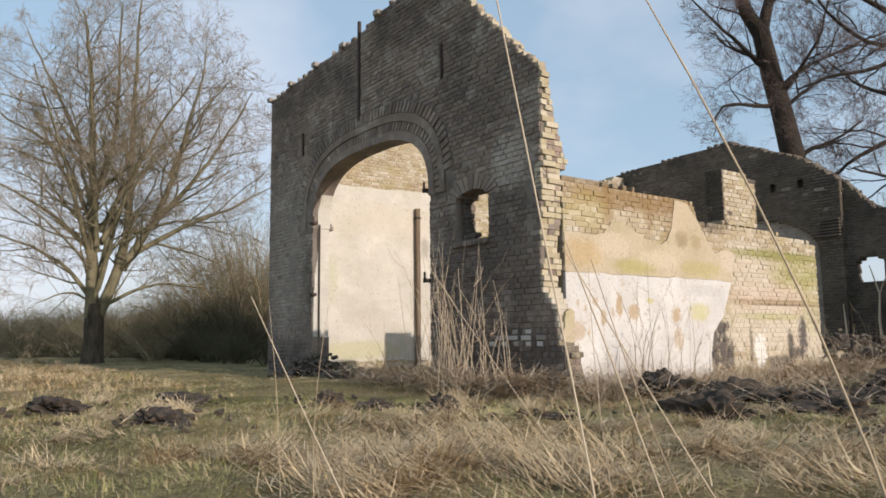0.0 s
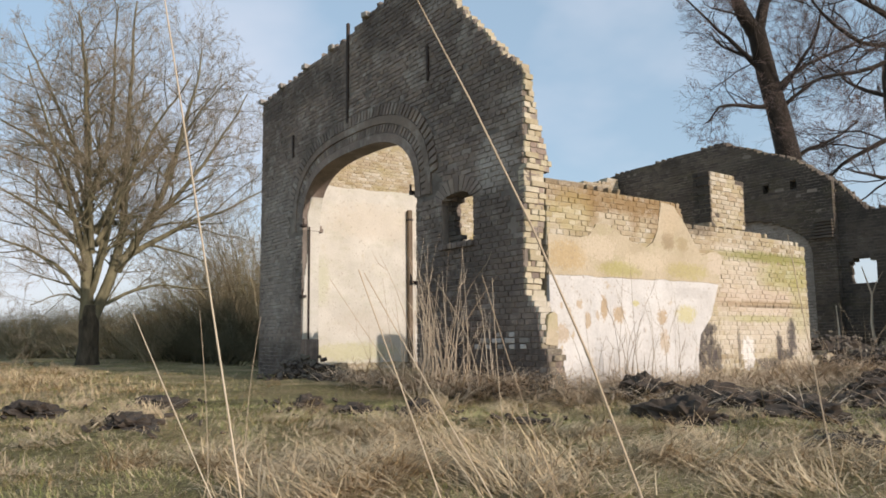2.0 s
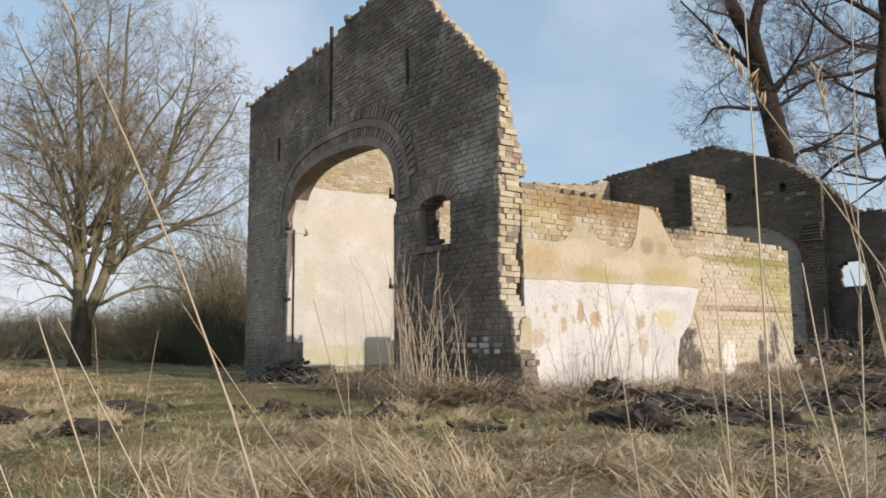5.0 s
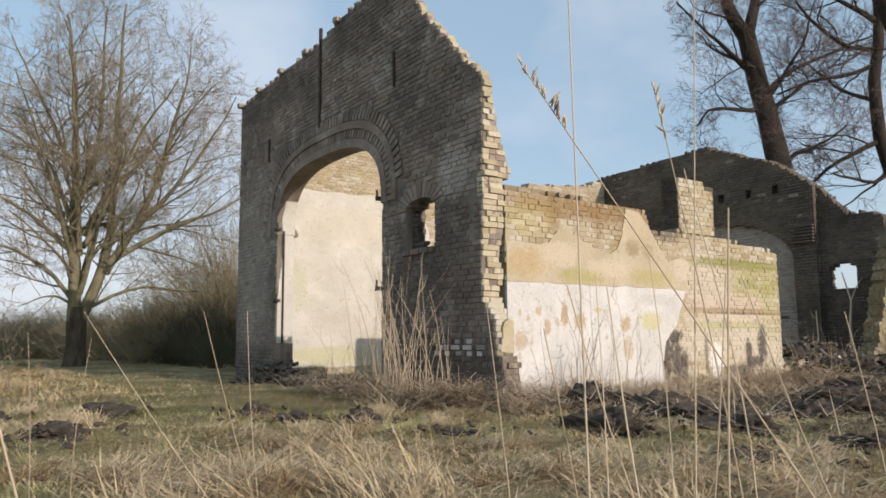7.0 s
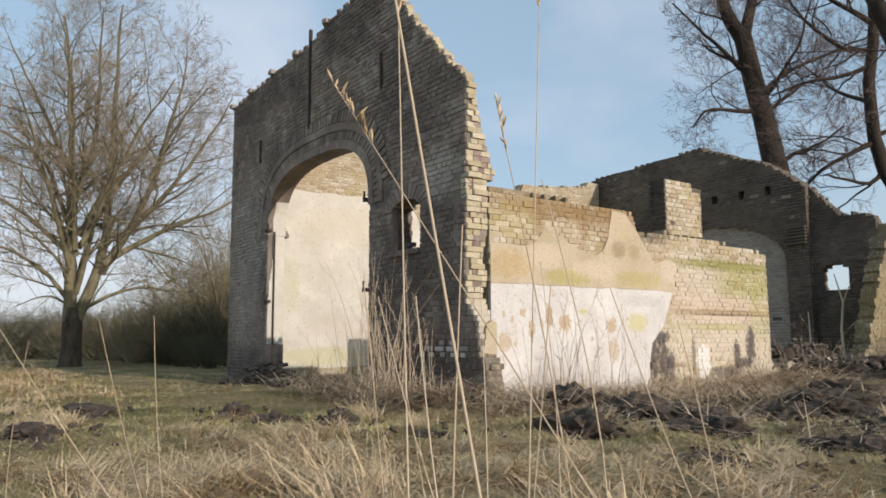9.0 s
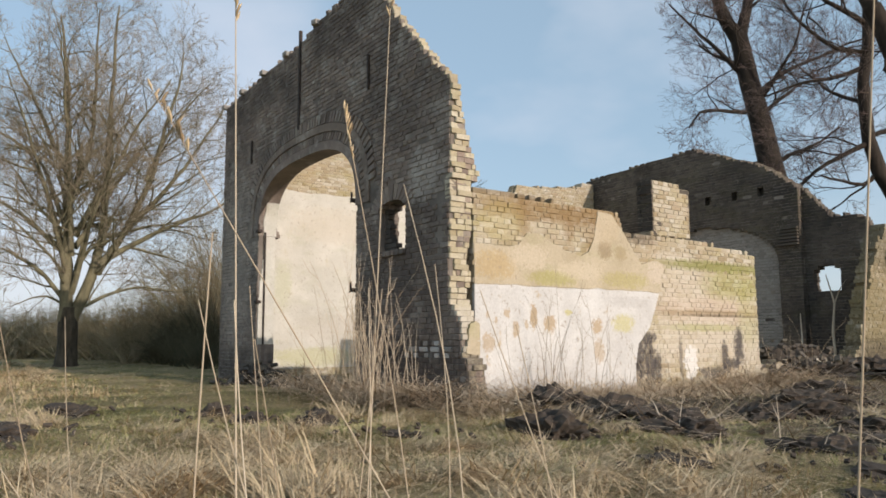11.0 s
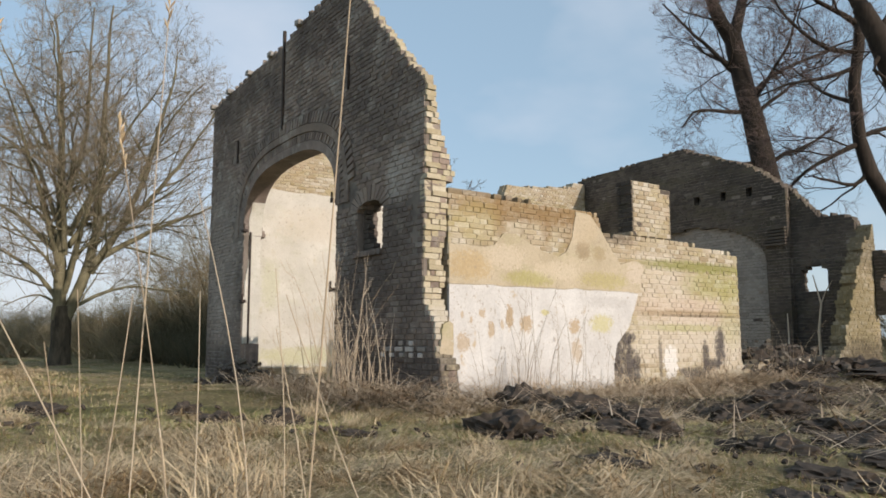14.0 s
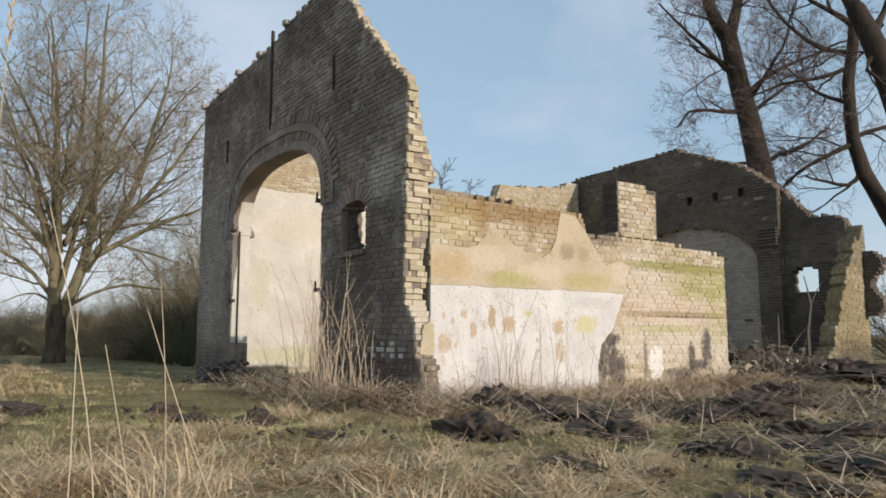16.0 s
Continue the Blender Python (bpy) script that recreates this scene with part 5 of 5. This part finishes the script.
# straw tussocks: locks of long fine blades that rise from one crown, bow over and lie combed one way
mats = [(c, r.uniform(0.55, 0.95)) for c in np.concatenate([strip(150, 2.8, 9.0), spread(50, -9, 8, -9, 8), spread(170, -24, -6, -10, -2.5)])]
mats = [m for m in mats if r.random() < 0.08 + 1.0 * patch(m[0][None])[0]]
mats += [(np.array(c), q) for c, q in (((3.45, -4.72), 1.1), ((4.1, -4.9), 1.35), ((3.75, -4.5), 1.3), ((2.86, -5.09), 1.0), ((2.7, -5.3), 0.9), ((3.71, -4.05), 1.2), ((4.29, -4.27), 1.25), ((4.8, -4.14), 1.1), ((3.6, -4.62), 1.2), ((2.07, -3.15), 1.1),
         ((2.5, -3.5), 1.1), ((2.3, -3.3), 1.0), ((4.65, -2.97), 1.1), ((4.92, -2.58), 0.9), ((3.0, -3.1), 1.0), ((3.1, -3.7), 1.2), ((2.8, -3.85), 1.1), ((3.3, -2.6), 0.9), ((1.4, -1.5), 1.1), ((0.6, -1.9), 1.0), ((5.3, -3.2), 1.0), ((5.5, -2.2), 0.9))]
xy, turn, size, tilt = [], [], [], []
for c, q in mats:
    main = r.uniform(0, 6.28)
    for lock in range(r.integers(3, 6)):
        n = int(85 * q)
        way = main + r.normal(0, 0.9)
        xy.append(c + r.normal(0, 0.15 * q, 2) + r.normal(0, 0.085 * q, (n, 2)))
        turn.append(way + r.normal(0, 0.55, n))
        size.append(np.full(n, q) * r.uniform(0.7, 1.15))
        tilt.append(r.uniform(1.15, 1.5) + r.normal(0, 0.15, n))
xy, turn, size, tilt = (np.concatenate(v) for v in (xy, turn, size, tilt))
n = len(xy)
tagged(blades("straw_tussocks", xy, r.uniform(0.10, 0.34, n) * size, tilt, r.uniform(-0.35, 0.7, n), turn, r.uniform(0.003, 0.0085, n), STRAW, lift=np.abs(r.normal(0, 0.055, n)) * size, steps=4), "combed tussocks of long dry straw bowed over", "grass", kind="stuff")

# fallen reeds matted along the foot of the walls
xy = np.concatenate([np.c_[0.1 + np.abs(r.normal(0.5, 0.75, 5200)), r.uniform(-1.0, 7.2, 5200)], np.c_[r.uniform(1.0, 6.5, 1800), r.uniform(-1.0, 7.0, 1800)], np.c_[r.uniform(-3.2, 0.6, 2600), r.normal(-0.75, 0.35, 2600)]])
xy = xy[(xy[:, 0] > 0.12) | (xy[:, 1] < -0.12)]
n = len(xy)
tagged(blades("fallen_reeds", xy, r.uniform(0.3, 0.9, n), r.uniform(1.15, 1.6, n), r.uniform(-0.15, 0.4, n), r.uniform(0, 6.28, n), r.uniform(0.005, 0.013, n), REED, lift=np.where(xy[:, 1] < -0.1, r.uniform(0.0, 0.22, n), r.uniform(0.0, 0.08, n)), steps=3), "matted fallen brown reeds at the wall foot", "reeds", kind="stuff")


# ------------------------------------------------------------ standing dead stalks
def stalk(r, x, y, h, lean, turn, radius, side=3):
    p = np.array((x, y, float(ground_height(x, y)) - 0.03))
    d = np.array((math.cos(turn) * lean, math.sin(turn) * lean, 1.0))
    d /= np.linalg.norm(d)
    pts, rad = [p], [radius]
    bow = r.normal(0, 0.05, 3) * (1, 1, 0)
    for k in range(7):
        d = d + bow + r.normal(0, 0.02, 3)
        d /= np.linalg.norm(d)
        pts.append(pts[-1] + d * h / 7)
        rad.append(radius * (1 - 0.1 * (k + 1)))
    made = [(pts, rad)]
    for _ in range(side):
        k = r.integers(2, 7)
        e = d + r.normal(0, 0.5, 3)
        e /= np.linalg.norm(e)
        made.append(([pts[k], pts[k] + e * h * 0.08, pts[k] + e * h * 0.14 + np.array((0, 0, h * 0.05))], [radius * 0.6, radius * 0.5, radius * 0.3]))
    return made


lines = []
for _ in range(60):
    x, y = r.normal(-1.25, 0.42), r.normal(-0.55, 0.16)
    lines += stalk(r, x, min(y, -0.2), r.uniform(0.9, 2.3), r.uniform(0.02, 0.28), r.choice([0.3, -0.4, 2.9, 3.3]) + r.normal(0, 0.5), r.uniform(0.0045, 0.008), r.integers(0, 3))
for _ in range(28):
    lines += stalk(r, r.uniform(-3.3, -0.4), r.uniform(-0.95, -0.3), r.uniform(0.4, 1.3), r.uniform(0.1, 0.5), r.uniform(0, 6.28), r.uniform(0.004, 0.006), 1)
tagged(tubes("dead_stalks", lines, STRAW_STALK, 5), "tall dead weed stalks growing before the gable wall", "stalks", kind="stuff")
lines = []
for _ in range(75):
    lines += stalk(r, r.uniform(0.25, 0.95), r.uniform(0.4, 8.2), r.uniform(0.3, 1.25), r.uniform(0.02, 0.3), r.uniform(0, 6.28), r.uniform(0.003, 0.0055), r.integers(1, 4))
for k in range(12):
    lines += stalk(r, r.uniform(0.3, 0.6), r.uniform(1.2, 2.4), r.uniform(1.1, 1.75), r.uniform(0.02, 0.15), r.uniform(0, 6.28), 0.004, 2)
tagged(tubes("dead_stalks", lines, TWIG, 5), "thin dry weed stalks along the plastered wall", "stalks", kind="stuff")

# tall single stems of grass close to the path
AHEAD, ALONG = np.array((-0.808, 0.589)), np.array((0.589, 0.808))
# along the path, away from it, lean along it, height of the tip
stems = [(0.20, 0.57, -0.17, 0.98), (0.57, 0.79, -0.35, 1.23), (0.41, 0.92, -0.34, 0.77), (0.62, 0.92, -0.61, 0.77), (0.57, 1.91, -0.72, 0.84), (-0.01, 1.51, -0.52, 0.75), 
         (1.07, 1.06, -0.02, 1.34), (1.63, 0.87, -0.60, 1.10), (0.63, 1.61, -0.36, 0.83), (0.46, 1.92, -0.11, 0.84), (1.36, 1.30, -0.08, 1.05), (1.27, 0.33, -0.19, 0.95), (-0.55, 2.6, -0.08, 0.80), (-0.45, 2.7, 0.05, 0.78)]
stems += [(1.12, 0.70, 0.01, 0.88), (1.23, 0.91, -0.19, 0.83), (1.38, 0.95, -0.43, 0.83), (1.03, 1.46, -0.10, 0.89), (1.33, 1.67, -0.01, 0.95), (1.21, 1.14, 0.04, 1.40), (1.35, 1.13, -0.14, 1.14),
          (1.58, 0.53, 0.08, 1.13), (1.14, 1.04, 0.14, 0.85), (1.18, 1.54, 0.00, 0.89), (1.12, 1.24, -0.12, 0.78), (1.53, 1.14, -0.09, 0.80), (1.77, 1.43, -0.41, 0.87), (3.70, 1.89, -1.60, 0.60)]
EARED = (1, 6, 7, 19, 20)
for k, (s, d, lean, tip_z) in enumerate(stems):
    x, y = np.array((7.12, -6.83)) + ALONG * s + AHEAD * d
    root = thing("grass_stem", "tall thin dry grass stem standing in the meadow" if k not in EARED else "tall dry grass stem with a small seed head", "grass", "tall stems by the path", at=(x, y, float(ground_height(x, y))))
    foot = float(ground_height(x, y))
    f = np.linspace(0, 1, 10)
    bow, away = r.normal(0, 0.02), r.normal(0, 0.03)
    sway = f * lean * tip_z + bow * np.sin(math.pi * f)
    z = f * (tip_z - foot) - 0.02
    pts = np.c_[np.outer(sway, ALONG) + np.outer(away * f, AHEAD), z]
    thick = (0.0012 if d < 0.7 else 0.0015) + 0.0005 * r.random()
    rad = thick * (1 - 0.55 * f)
    knots = [(pts[j] + (pts[j + 1] - pts[j]) * np.array([[-0.06], [0.0], [0.06]]), [rad[j], rad[j] * 1.5, rad[j]]) for j in (2, 5)]
    tubes("stem", [(pts, rad)] + knots, STRAW_STALK, 6, root)
    if k in EARED:
        ears = []
        for j in range(16):
            q = pts[-2] + (pts[-1] - pts[-2]) * (0.35 + 0.045 * j)
            e = np.array((r.normal(0, 0.006), r.normal(0, 0.006), 0.013 + 0.006 * r.random()))
            ears.append(([q, q + e * 0.5, q + e], [0.0006, 0.0022, 0.0005]))
        tubes("seed_head", ears, STRAW, 4, root)

# a far tree whose top shows over the side wall
tree("bare_tree", "far bare tree whose top shows over the ruined wall", (-57.0, 39.4, 0.0), (0.6, 0.8),
     [(0.2, 0.03, [(0, 6.0), (0.4, 12.0), (0.8, 18.0)]), (0.16, 0.03, [(0, 6.5), (-2.0, 12.0), (-3.0, 17.0)]), (0.16, 0.03, [(0, 6.2), (2.2, 12.0), (3.6, 17.0)])],
     [(0, 3.2, 0.6, 0, 0, 0), (6, 0.5, 0.7, 0.03, 0.15, 4), (5, 0.6, 0.7, 0.03, 0.2, 3), (0, 0, 0, 0.03, 0.2, 2)], BARK, TWIG_DARK, 47, ([(0, -0.3), (0, 3), (0.05, 6.5)], [0.4, 0.3, 0.24]), least=0.02, per_metre=1.5)

# the dead branches in the rear corner
tubes("stem", [([(-0.62, 10.9, 0.25), (-0.85, 11.3, 0.95), (-1.0, 11.75, 1.6), (-1.32, 12.05, 2.3)], [0.035, 0.03, 0.022, 0.012])], STRAW_STALK, 6, stick)
tubes("side_branch", [([(-1.0, 11.75, 1.6), (-0.95, 11.9, 1.9), (-0.8, 11.95, 2.15)], [0.018, 0.014, 0.006])], STRAW_STALK, 5, stick)
tubes("side_branch", [([(-1.55, 11.2, 0.2), (-1.75, 11.6, 0.8), (-1.9, 11.85, 1.4)], [0.025, 0.02, 0.01])], STRAW_STALK, 5, stick)

# ------------------------------------------------------------ bricks of the walls
for spec in WALLS:
    lay(*spec)
